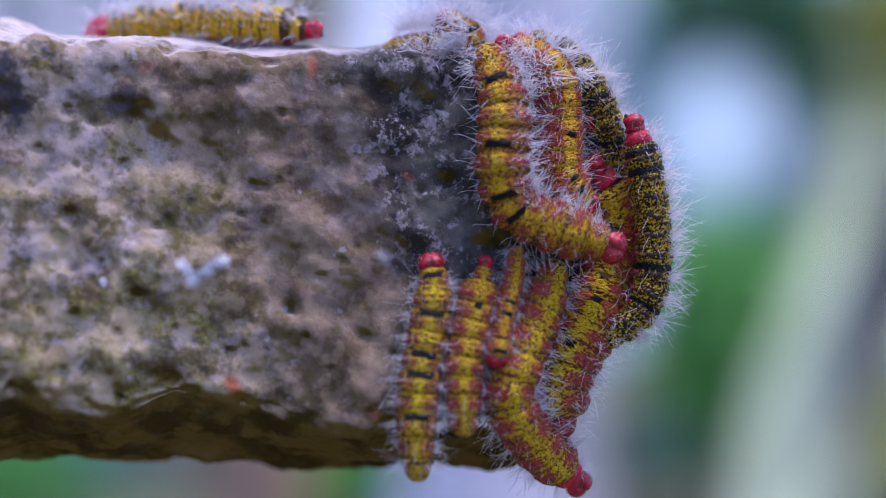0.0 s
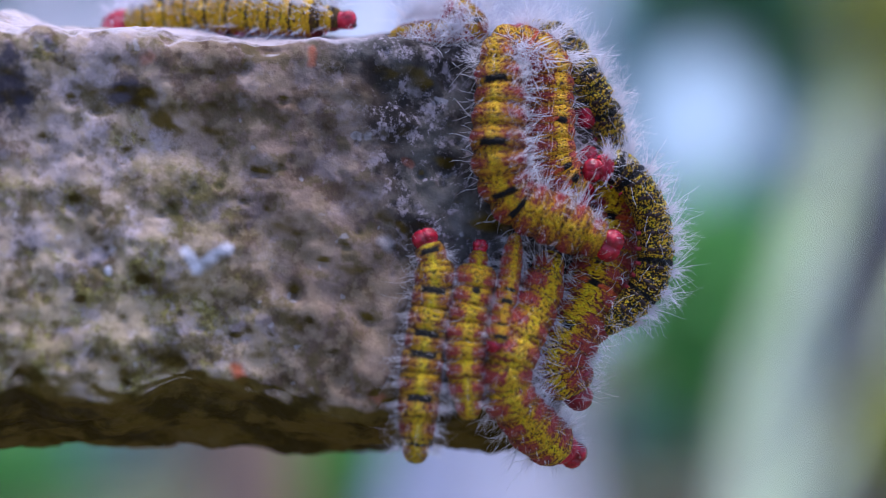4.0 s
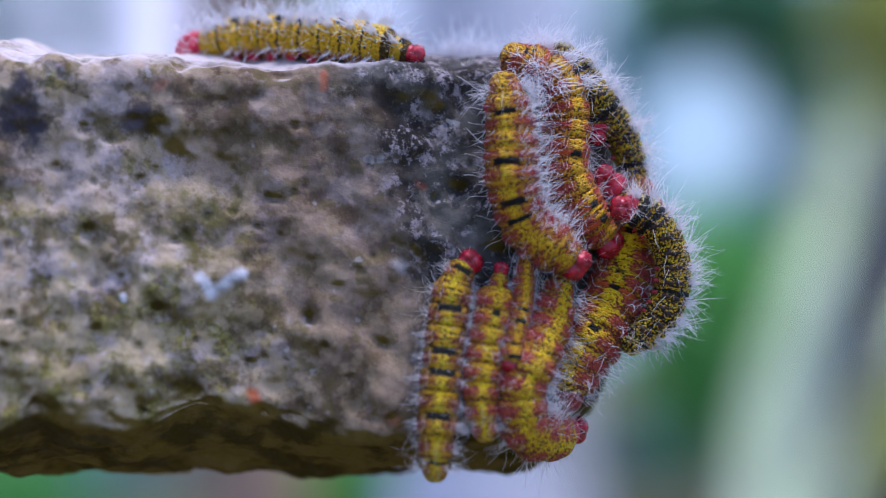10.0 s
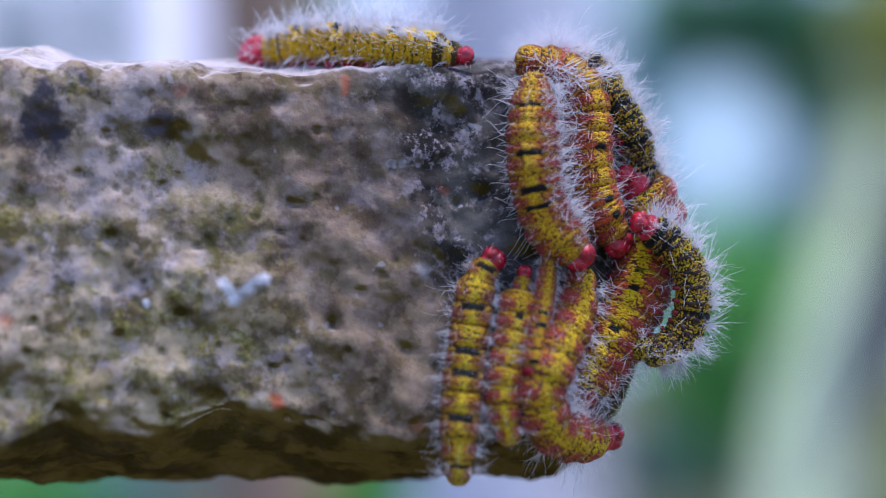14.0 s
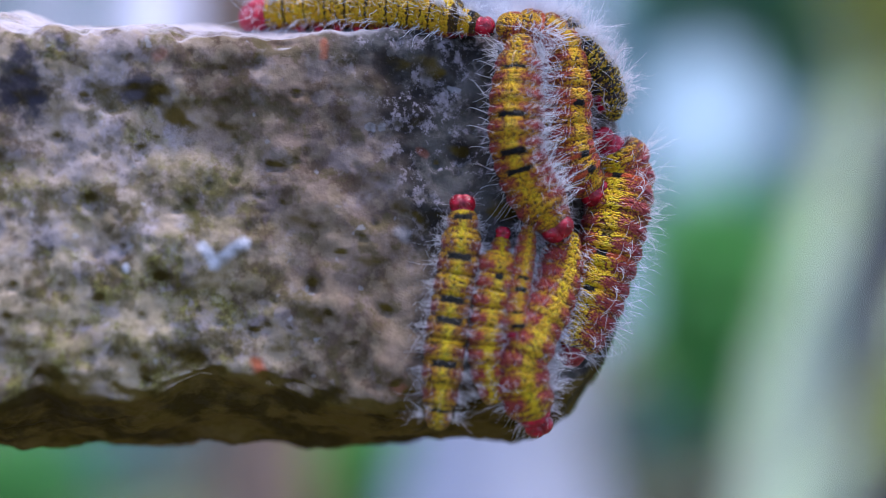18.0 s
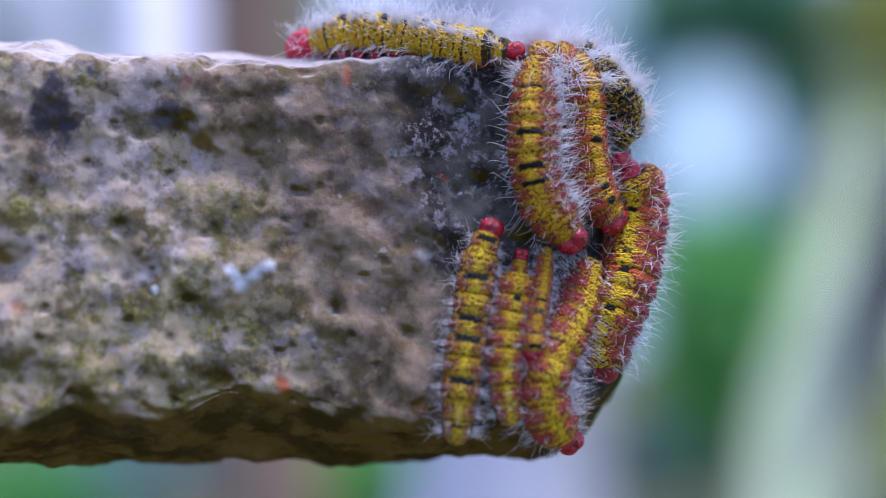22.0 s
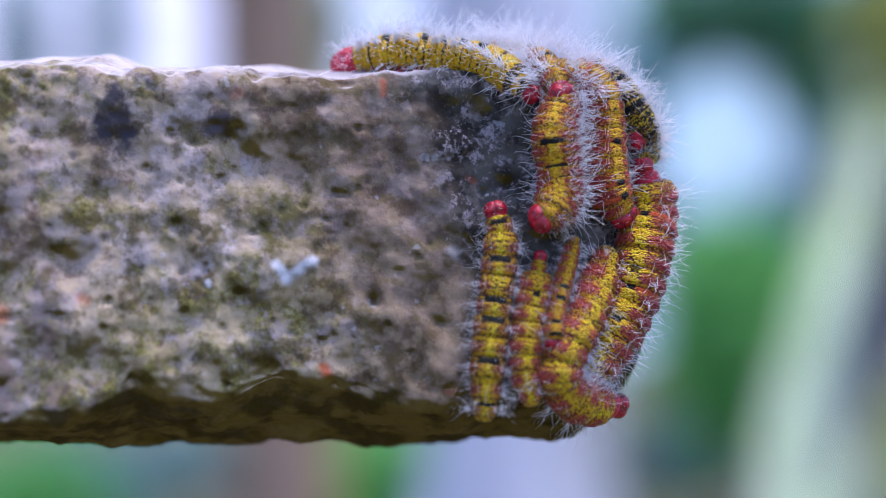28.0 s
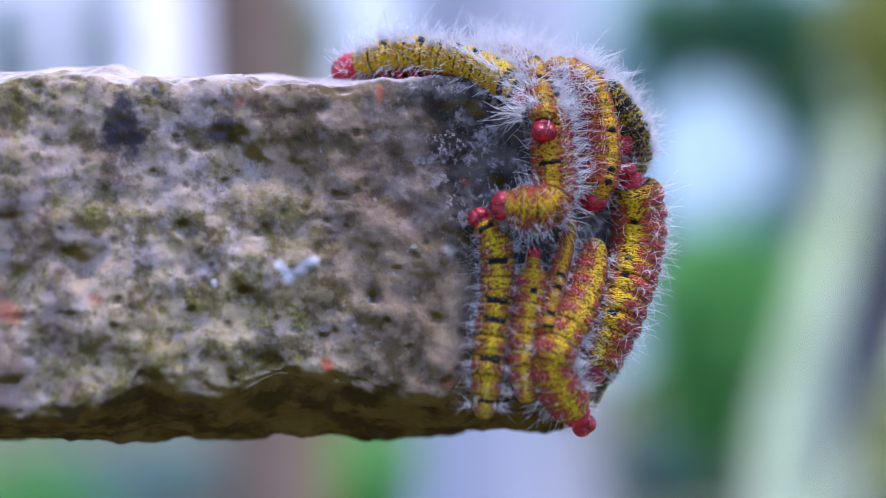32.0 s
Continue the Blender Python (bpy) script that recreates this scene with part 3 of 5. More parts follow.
COLLAR = collar_mesh()
HEAD, TAIL, DULL_TAIL = head_mesh(), tail_mesh(TAIL_RED), tail_mesh(WART)
TAILS = {s: tail_mesh(SKINS[s]) for s in SKINS}
PROLEG, CLAW = leg_mesh("proleg", 0.4, 0.17, 0.1, WART), leg_mesh("leg", 0.42, 0.09, -0.1)

STOUT = leg_mesh("proleg", 0.72, 0.30, 0.1)
PROLEGS = (2, 3, 4, 5, 6)
LINES = {}


def key(name, t, *points):
    """Where the line of a body lies at a time: points in millimetres, from its first end to its other end."""
    LINES.setdefault(name, []).append((t, [Vector(p) * MM for p in points]))


def glide(points, u):
    """A smooth line through the points; u from 0 to 1."""
    n = len(points) - 1
    i = min(int(u * n), n - 1)
    f = u * n - i
    b, c = points[i], points[i + 1]
    a = points[i - 1] if i else b * 2 - c
    d = points[i + 2] if i + 2 <= n else c * 2 - b
    return 0.5 * ((2 * b) + (c - a) * f + (2 * a - 5 * b + 4 * c - d) * f * f + (3 * b - a - 3 * c + d) * f**3)


def spread(points, count):
    """Evenly spaced places along the smooth line, with the way at each."""
    fine = [glide(points, i / 120) for i in range(121)]
    run = [0.0]
    for a, b in zip(fine, fine[1:]):
        run.append(run[-1] + (b - a).length)
    out, k = [], 0
    for i in range(count):
        want = run[-1] * i / (count - 1)
        while k < 119 and run[k + 1] < want:
            k += 1
        f = (want - run[k]) / max(1e-9, run[k + 1] - run[k])
        out.append(fine[k].lerp(fine[k + 1], f))
    return out, run[-1]


def back_of(p, kind):
    """The way that the back of a body faces at p, away from the stone."""
    if kind in ("top", "back"):
        c = Vector((min(p.x, 0.010), p.y + 0.004 if kind == "top" else 0.004, min(p.z, 0.024) if p.z < 0.030 else 0.024))
        if p.z < 0.027:
            c.y = 0.012
    elif kind == "facing":
        c = Vector((p.x + 0.006, p.y + 0.020, max(-0.018, min(p.z, 0.012))))
    elif kind == "turned":
        c = Vector((p.x + 0.005, p.y + 0.020, max(-0.018, min(p.z, 0.020))))
    elif kind == "rim":
        c = Vector((min(p.x, 0.006), p.y + 0.002, max(-0.018, min(p.z, 0.012))))
    else:
        c = Vector((min(p.x, 0.008), 0.012, max(-0.018, min(p.z, 0.012))))
    return (p - c).normalized()


def body_pose(p, way, back):
    y = way.normalized()
    z = (back - y * back.dot(y)).normalized()
    x = y.cross(z)
    m = Matrix((x, y, z)).transposed().to_4x4()
    m.translation = p
    return m


def poses_at(points, count, kind, flip):
    places, _ = spread(points[::-1] if flip else points, count)
    out = []
    for i, p in enumerate(places):
        a, b = places[max(0, i - 1)], places[min(count - 1, i + 1)]
        out.append(body_pose(p, b - a, back_of(p, kind)))
    return out


MOVERS = []


def caterpillar(name, radius, skin, kind, flip, label, red_tail=True, rings=12, hairy=1.0, snout=0.92, ruff=True, tail_size=0.82):
    """A caterpillar of rigid rings along its line, tail first; its head is at the line's last end, or its first when flipped."""
    lines = LINES[name]
    r = radius * MM
    rows = [(t, poses_at(pts, rings + 2, kind, flip)) for t, pts in lines]
    runs = sorted(spread(pts, 5)[1] for t, pts in lines)
    long = min(runs[-1], 1.3 * runs[len(runs) // 2]) / (rings + 1)
    first = rows[0][1]
    base = new("caterpillar")
    mid = first[len(first) // 2]
    base.location = mid.translation - mid.to_3x3() @ Vector((0, 0, r * 0.8))
    tagged(base, label, "caterpillar", "caterpillars on the stone ledge")
    rnd = random.Random(name)
    coats = {"top": FRINGES, "back": SHAGGY_HAIRS, "end": HAIRS, "turned": THICK_HAIRS, "facing": THICK_UPRIGHT_HAIRS, "rim": RIM_HAIRS if flip else RIM_DOWN_HAIRS, "front": FEW_UPRIGHT_HAIRS if flip else FEW_HAIRS}[kind]
    for i in range(rings + 2):
        if i == 0:
            ob = part("tail", (TAIL if tail_size > 0.7 else DULL_TAIL) if red_tail else TAILS[skin], None, base, "red rear end" if red_tail else "")
            s = r * (1.12 if kind == "top" else tail_size if red_tail else 0.84)
            ob.scale = (s, s, s)
            hair = part("hair", SHORT_HAIRS[0], None, ob, "fine white hairs")
        elif i == rings + 1:
            ob = part("head", HEAD, None, base, "glossy red head capsule")
            s = r * snout
            ob.scale = (s, s, s)
            for side in (-1, 1):
                jaw = part("jaw", JAW_MESH, None, ob)
                jaw.location = (0.13 * side, 0.36, -0.30)
            hair = part("hair", SHORT_HAIRS[1], None, ob, "fine white hairs")
            hair.scale = (0.55, 0.6, 0.55)
        else:
            ob = part("segment", SEGMENTS[skin][rnd.randrange(3)], None, base) if i < rings or not ruff else part("collar", COLLAR, None, base, "red collar behind the head")
            w = r * (0.86 if i == 1 else 0.95 if i == 2 else 1.0 if i < rings - 1 else 0.96 if i < rings else 0.82 * snout) * rnd.uniform(0.97, 1.03)
            ob.scale = (w, max(long * 0.98, r * 0.55) * (1.0 if i < rings else 0.75), w)
            hair = part("hair", rnd.choice(SHAGGY_HAIRS if i < 4 and kind == "end" else coats), None, ob, "long white hairs")
            h = hairy * (1.35 if i < 4 and kind == "end" else 1.0)
            hair.scale = (h, h * r / ob.scale.y, h)
            if i in PROLEGS or i > rings - 3:
                for side in (-1, 1):
                    leg = part("proleg" if i < 7 else "leg", (STOUT if kind == "top" else PROLEG) if i < 7 else CLAW, None, ob, "dull red leg")
                    leg.location = (0.42 * side, 0, -0.62)
                    leg.rotation_euler = (0, radians(-18 * side), 0)
                    leg.scale = (1, r / ob.scale.y, 1)
        offset = Matrix.Translation(-base.location)
        MOVERS.append((ob, [(t, offset @ ps[i]) for t, ps in rows]))
    return base


def jaw_mesh():
    bm = bmesh.new()
    blob(bm, (0, 0, 0), (0.10, 0.13, 0.10), 0, 8, 6)
    return mesh_of("jaw", bm, JAW)


JAW_MESH = jaw_mesh()

# lines of the bodies
key('A', 0, (-54.5, 2.2, 35.0), (-44.7, -0.6, 36.4), (-34.4, -3.6, 36.5), (-24.3, -6.5, 36.0), (-16.4, -8.9, 35.4))
key('A', 6, (-48.3, 0.6, 34.3), (-39.7, -1.9, 36.2), (-28.4, -5.3, 36.4), (-17.4, -8.6, 35.6), (-7.1, -11.8, 34.3))
key('A', 9, (-41.7, -1.4, 34.9), (-32.5, -4.0, 37.1), (-22.4, -7.1, 36.5), (-11.6, -10.4, 35.5), (-1.9, -13.4, 32.8))
key('A', 13, (-34.0, -3.6, 35.1), (-24.9, -6.3, 36.3), (-14.9, -9.4, 35.6), (-5.2, -12.4, 34.5), (2.9, -14.9, 33.3))
key('A', 17, (-28.0, -5.4, 34.9), (-18.0, -8.4, 36.4), (-8.2, -11.4, 35.7), (0.5, -14.2, 34.6), (9.0, -16.9, 32.0))
key('A', 19, (-27.9, -5.5, 35.1), (-18.4, -8.3, 35.9), (-8.5, -11.3, 35.2), (2.0, -14.6, 33.7), (12.3, -18.0, 31.3))
key('A', 23, (-23.2, -6.8, 34.5), (-14.9, -9.3, 36.6), (-5.0, -12.4, 35.3), (4.9, -15.6, 33.1), (13.1, -18.2, 32.2))
key('A', 26, (-23.0, -6.8, 34.4), (-15.0, -9.3, 35.8), (-4.5, -12.6, 34.5), (6.8, -16.2, 31.9), (12.2, -19.9, 26.7))
key('A', 28.5, (-22.7, -6.9, 33.8), (-15.0, -9.3, 35.5), (-5.3, -12.3, 34.7), (4.2, -15.3, 32.1), (11.6, -20.1, 25.6))
key('A', 31, (-22.1, -7.1, 34.7), (-13.3, -9.8, 36.5), (-3.4, -12.9, 35.6), (7.4, -16.4, 31.1), (10.4, -20.8, 20.4))
key('A', 32, (-22.3, -7.0, 34.3), (-13.1, -9.8, 36.4), (-3.1, -13.0, 35.1), (6.7, -16.1, 31.2), (11.4, -20.0, 26.3))
key('E', 0, (-3.1, -9.0, 32.4), (3.7, -9.0, 32.9), (9.4, -9.0, 33.6), (8.9, -9.0, 35.5), (5.0, -9.0, 37.5))
key('E', 5, (-1.6, -9.0, 32.6), (5.2, -9.0, 33.0), (11.0, -9.0, 33.7), (11.5, -9.0, 35.8), (8.5, -9.0, 37.6))
key('E', 6.3, (-1.8, -9.0, 31.7), (3.9, -9.0, 32.0), (8.9, -9.0, 32.4), (13.7, -9.0, 32.5), (19.1, -9.0, 31.5))
key('E', 9, (1.0, -3.0, 30.8), (5.9, -3.0, 30.5), (10.7, -3.0, 30.4), (15.1, -3.0, 29.7), (19.9, -3.0, 28.3))
key('E', 10.5, (2.9, -3.0, 29.7), (7.7, -3.0, 29.5), (11.6, -3.0, 29.5), (15.4, -3.0, 29.2), (19.7, -3.0, 28.3))
key('E', 12.5, (20.0, 32.0, 35.0), (20.5, 26.0, 35.0), (21.0, 20.0, 34.8), (21.5, 13.0, 34.2), (22.0, 7.0, 33.4))
key('E', 21, (20.0, 32.0, 35.0), (20.5, 26.0, 35.0), (21.0, 20.0, 34.8), (21.5, 13.0, 34.2), (22.0, 7.0, 33.4))
key('E', 23.5, (6.0, 26.0, 36.5), (8.0, 20.0, 36.6), (10.0, 13.0, 36.4), (12.0, 6.0, 36.0), (14.0, 0.0, 35.0))
key('E', 24.5, (5.0, 12.0, 40.0), (8.0, 0.0, 38.0), (11.0, -7.0, 37.0), (14.0, -14.0, 35.0), (16.0, -18.0, 32.0))
key('E', 26, (2.0, 14.0, 39.0), (7.0, 0.0, 38.0), (12.0, -8.0, 36.0), (15.0, -16.0, 33.0), (17.0, -21.0, 29.0))
key('E', 28.5, (2.0, 14.0, 38.0), (8.0, 0.0, 36.0), (13.0, -9.0, 34.0), (15.0, -18.0, 30.0), (17.0, -23.0, 25.0))
key('E', 30, (3.0, 14.0, 39.0), (8.0, 0.0, 38.0), (13.0, -10.0, 34.0), (15.0, -19.0, 28.0), (17.0, -24.0, 23.0))
key('E', 31, (4.0, 14.0, 39.0), (9.0, 0.0, 38.0), (13.0, -10.0, 34.0), (15.0, -20.0, 28.0), (17.0, -24.0, 22.0))
key('E', 32, (4.0, 14.0, 38.0), (10.0, 0.0, 37.0), (14.0, -11.0, 33.0), (15.0, -21.0, 26.0), (15.0, -25.0, 19.0))
key('B', 0, (13.2, -19.3, 29.8), (15.5, -22.1, 22.2), (15.4, -23.4, 12.1), (17.9, -22.5, 5.8), (24.8, -22.9, 2.8), (34.0, -23.2, -0.2))
key('B', 5, (14.4, -22.2, 28.1), (15.0, -22.7, 21.1), (14.8, -24.0, 11.8), (17.4, -22.6, 5.2), (25.0, -23.0, 1.4), (33.7, -23.5, -2.6))
key('B', 7, (14.0, -22.7, 27.0), (15.4, -22.4, 20.6), (15.7, -23.3, 10.3), (18.6, -22.6, 4.8), (25.6, -23.0, 1.6), (34.4, -23.2, -0.3))
key('B', 9, (13.7, -23.0, 26.0), (14.9, -23.1, 18.6), (15.1, -23.9, 10.3), (18.2, -22.8, 3.8), (23.3, -23.1, 0.6), (28.9, -23.6, -2.9))
key('B', 13, (14.9, -22.1, 26.9), (14.9, -23.0, 19.5), (15.3, -23.5, 12.1), (17.2, -22.5, 5.6), (19.9, -23.0, 1.9), (22.7, -23.3, -0.8))
key('B', 16.5, (15.4, -21.7, 26.3), (14.8, -23.1, 18.8), (15.2, -23.7, 11.4), (17.3, -22.6, 5.4), (20.3, -23.1, 1.2), (23.0, -23.4, -1.7))
key('B', 18, (16.2, -20.9, 26.9), (15.6, -22.4, 18.8), (15.5, -23.4, 11.4), (17.8, -22.6, 4.9), (20.5, -23.2, 0.5), (22.3, -23.5, -2.3))
key('B', 21, (16.4, -20.6, 27.9), (16.2, -21.7, 20.3), (16.6, -22.2, 12.7), (17.9, -22.5, 6.1), (20.6, -23.0, 1.5), (22.4, -23.4, -1.2))
key('B', 23, (15.4, -21.5, 28.0), (14.8, -22.9, 21.2), (14.3, -24.1, 13.4), (16.1, -23.4, 6.8), (18.7, -22.9, 2.8), (20.8, -23.2, 0.3))
key('B', 26, (16.1, -21.1, 25.6), (15.0, -22.9, 19.4), (15.4, -23.4, 12.4), (16.6, -22.8, 7.2), (16.3, -23.4, 4.4), (15.8, -24.2, 2.9))
key('B', 28.5, (17.6, -20.1, 26.0), (15.8, -22.2, 18.5), (16.5, -22.3, 12.3), (16.4, -23.0, 7.6), (13.7, -25.7, 4.1), (11.3, -26.4, 3.1))
key('B', 31, (16.4, -21.5, 20.3), (16.7, -21.8, 15.0), (16.0, -23.2, 9.0), (13.7, -25.4, 5.8), (10.7, -26.2, 4.9), (8.1, -26.6, 4.5))
key('B', 32, (17.3, -20.4, 23.6), (17.0, -21.4, 14.8), (17.1, -22.2, 8.8), (14.4, -25.0, 5.2), (10.3, -26.2, 5.2), (6.3, -26.6, 5.6))
key('C', 0, (19.0, -15.1, 31.7), (23.2, -17.3, 27.5), (24.3, -17.2, 20.0), (24.5, -17.5, 12.5), (27.0, -16.8, 8.5), (29.9, -16.0, 6.2))
key('C', 5, (16.5, -16.7, 31.5), (22.3, -16.9, 28.3), (23.2, -17.5, 21.6), (23.4, -17.9, 13.2), (25.3, -17.3, 8.5), (29.3, -16.1, 4.8))
key('C', 9, (16.6, -16.3, 31.8), (22.3, -16.6, 28.6), (24.2, -17.2, 21.9), (23.7, -17.7, 13.4), (27.6, -16.6, 5.9), (32.3, -15.7, 0.6))
key('C', 13, (14.8, -16.3, 32.7), (21.3, -16.1, 29.4), (24.1, -17.1, 23.7), (24.1, -17.5, 15.2), (26.1, -17.1, 7.6), (30.2, -16.2, 0.6))
key('C', 16.5, (16.6, -17.5, 30.6), (22.3, -16.3, 28.8), (24.1, -17.2, 21.1), (23.5, -17.8, 13.5), (25.4, -17.3, 7.9), (28.6, -16.3, 3.9))
key('C', 18, (15.5, -17.1, 31.5), (21.7, -15.7, 29.7), (24.0, -17.2, 22.9), (23.8, -17.6, 15.4), (25.2, -17.4, 8.8), (29.1, -16.1, 3.6))
key('C', 21, (17.6, -16.2, 31.3), (23.3, -16.3, 28.3), (24.1, -17.2, 21.5), (24.5, -17.4, 13.9), (26.0, -17.1, 8.1), (28.8, -16.3, 2.8))
key('C', 23, (18.2, -15.4, 31.6), (22.5, -16.4, 28.5), (23.8, -17.3, 21.5), (23.8, -17.7, 13.8), (25.7, -17.2, 7.0), (30.4, -16.1, 2.5))
key('C', 26, (19.1, -15.4, 31.3), (23.6, -16.4, 28.0), (24.5, -17.0, 21.9), (24.4, -17.4, 13.7), (25.9, -17.1, 7.6), (28.7, -16.3, 3.0))
key('C', 28.5, (17.9, -16.7, 30.6), (23.2, -16.8, 27.9), (24.7, -16.9, 22.0), (25.0, -17.2, 13.5), (26.1, -17.1, 7.7), (28.6, -16.3, 3.6))
key('C', 32, (19.0, -14.2, 32.4), (23.8, -16.1, 28.3), (25.8, -16.5, 21.5), (26.1, -16.7, 14.9), (25.4, -17.2, 10.5), (24.5, -17.8, 6.2))
key('D', 0, (15.1, -15.1, 33.1), (23.9, -11.1, 32.8), (29.5, -14.4, 27.0), (33.1, -13.5, 19.6), (35.0, -11.2, 12.2), (34.7, -11.3, 6.5))
key('D', 5, (16.6, -14.8, 32.6), (25.5, -10.7, 32.3), (30.1, -14.5, 24.9), (33.3, -13.0, 19.3), (35.0, -11.1, 14.6), (35.6, -11.2, 10.8))
key('D', 9, (18.2, -13.3, 33.1), (24.2, -11.3, 32.5), (29.7, -14.5, 25.9), (33.9, -10.9, 20.5), (35.9, -11.1, 15.6), (36.4, -11.2, 10.8))
key('D', 13, (17.8, -13.1, 33.6), (25.6, -11.0, 31.9), (29.1, -14.5, 25.8), (32.5, -13.9, 20.2), (34.8, -11.1, 14.6), (36.7, -11.2, 8.7))
key('D', 16.5, (18.8, -14.1, 31.9), (25.6, -12.7, 30.1), (28.2, -14.7, 26.1), (30.1, -14.6, 23.2), (31.0, -14.6, 20.4), (31.3, -14.6, 18.3))
key('D', 18, (18.6, -13.8, 32.3), (24.4, -12.3, 31.1), (27.5, -14.9, 26.9), (30.3, -14.6, 23.6), (31.8, -14.3, 20.7), (32.1, -14.3, 18.2))
key('D', 21, (19.8, -13.5, 32.0), (25.8, -11.0, 31.8), (29.4, -13.8, 27.6), (31.7, -14.2, 24.6), (32.7, -13.5, 22.2), (31.7, -14.4, 19.3))
key('D', 23, (19.8, -13.7, 31.8), (24.9, -12.1, 31.0), (28.6, -14.6, 26.7), (31.0, -14.4, 23.2), (32.5, -13.9, 19.9), (31.4, -14.7, 16.3))
key('D', 26, (20.3, -12.7, 32.6), (24.5, -12.2, 31.1), (28.4, -14.2, 27.3), (31.4, -14.3, 23.1), (33.9, -11.0, 19.3), (33.6, -11.7, 15.8))
key('D', 28.5, (20.4, -12.7, 32.5), (25.2, -12.7, 30.4), (28.7, -14.4, 27.0), (31.7, -14.3, 22.1), (33.6, -11.0, 18.1), (33.0, -13.6, 14.2))
key('D', 32, (20.3, -12.7, 32.6), (25.9, -12.3, 30.3), (29.4, -14.4, 26.7), (32.8, -13.5, 21.7), (34.6, -11.0, 17.2), (34.6, -11.1, 13.8))
key('L', 0, (30.2, -15.2, 13.8), (35.8, -11.5, 6.5), (35.1, -11.7, -3.1), (31.5, -16.0, -11.5), (26.8, -17.5, -20.0), (26.5, -18.0, -28.8))
key('L', 5, (29.7, -15.3, 12.5), (35.8, -11.5, 6.0), (34.5, -11.7, -3.7), (30.8, -16.2, -12.2), (25.8, -17.8, -20.8), (29.2, -17.0, -27.4))
key('L', 7, (30.4, -15.2, 12.7), (36.4, -11.5, 7.1), (35.0, -11.7, -2.5), (30.8, -16.2, -11.1), (25.8, -17.8, -19.6), (24.4, -18.7, -27.5))
key('L', 9, (30.4, -15.2, 12.8), (36.6, -11.5, 5.9), (35.1, -11.7, -3.7), (30.8, -16.2, -12.2), (26.2, -17.6, -18.8), (25.3, -18.2, -24.4))
key('L', 13, (30.0, -15.2, 12.9), (36.3, -11.5, 6.9), (34.9, -11.7, -2.8), (30.6, -16.2, -11.3), (25.5, -17.9, -18.7), (23.0, -19.0, -23.8))
key('L', 16.5, (30.5, -15.1, 13.6), (34.2, -11.4, 8.5), (32.9, -13.9, 0.3), (31.2, -15.9, -7.2), (28.1, -16.7, -15.2), (26.2, -17.7, -21.3))
key('L', 18, (29.9, -15.2, 13.3), (33.9, -11.5, 8.0), (32.6, -14.6, -0.2), (30.4, -16.1, -7.8), (27.4, -17.0, -15.7), (24.7, -18.3, -22.3))
key('L', 21, (30.5, -15.1, 13.4), (34.0, -11.5, 8.1), (33.0, -13.5, 0.3), (31.2, -15.9, -7.9), (28.0, -16.8, -16.0), (25.0, -18.2, -22.0))
key('L', 23, (30.1, -15.2, 13.4), (34.4, -11.5, 7.1), (33.6, -11.6, -0.8), (31.1, -15.9, -8.7), (27.5, -17.0, -16.0), (29.9, -16.8, -21.9))
key('L', 24, (30.5, -15.1, 14.3), (34.9, -11.5, 6.9), (33.8, -11.7, -1.1), (31.3, -15.9, -9.1), (28.1, -16.7, -16.0), (29.5, -16.8, -23.4))
key('L', 26, (30.8, -15.0, 14.3), (33.4, -11.5, 6.7), (32.2, -14.9, -1.6), (29.7, -16.3, -10.8), (25.1, -18.1, -19.8), (21.3, -19.8, -26.8))
key('L', 28.5, (32.4, -14.0, 13.6), (34.2, -11.5, 6.2), (32.7, -14.3, -2.4), (29.7, -16.3, -12.0), (25.1, -18.1, -20.2), (21.8, -19.6, -25.8))
key('L', 32, (31.3, -14.9, 12.8), (34.3, -11.5, 6.1), (33.6, -11.7, -2.7), (30.1, -16.3, -12.6), (26.4, -17.6, -21.2), (24.3, -18.6, -26.1))
key('F', 0, (36.7, -18.8, 20.8), (38.7, -18.9, 13.9), (40.3, -19.0, 5.6), (40.6, -19.1, -2.8), (39.4, -19.2, -9.3), (34.4, -19.3, -14.6))
key('F', 1, (35.0, -18.8, 16.2), (38.5, -18.9, 10.5), (40.6, -19.0, 2.2), (40.6, -19.1, -5.2), (38.7, -19.2, -11.3), (33.4, -20.8, -15.5))
key('F', 2, (31.1, -21.1, 12.5), (36.0, -18.9, 10.7), (40.0, -19.0, 4.9), (41.3, -19.1, -2.0), (40.1, -19.2, -8.6), (34.7, -19.3, -15.0))
key('F', 5, (30.1, -21.2, 9.8), (35.1, -18.9, 9.8), (39.6, -19.0, 5.0), (41.4, -19.1, -1.6), (40.4, -19.2, -8.7), (34.5, -19.3, -15.1))
key('F', 7, (30.5, -21.2, 9.2), (35.3, -19.0, 8.3), (40.3, -19.0, 4.6), (42.5, -19.1, -1.5), (41.4, -19.2, -8.5), (36.0, -19.2, -14.0))
key('F', 9, (32.6, -20.7, 7.6), (36.8, -19.0, 7.2), (40.8, -19.0, 3.0), (42.3, -19.1, -3.5), (40.7, -19.2, -10.1), (36.0, -19.3, -15.0))
key('F', 13, (32.2, -21.0, 5.9), (35.9, -19.0, 3.6), (40.2, -19.1, -0.8), (41.2, -19.1, -6.5), (39.4, -19.2, -11.9), (33.1, -21.0, -15.5))
key('F', 15.5, (30.8, -21.3, 4.5), (36.2, -19.0, 2.3), (40.8, -19.1, -3.1), (41.7, -19.2, -9.7), (39.3, -19.3, -16.7), (34.1, -19.3, -18.1))
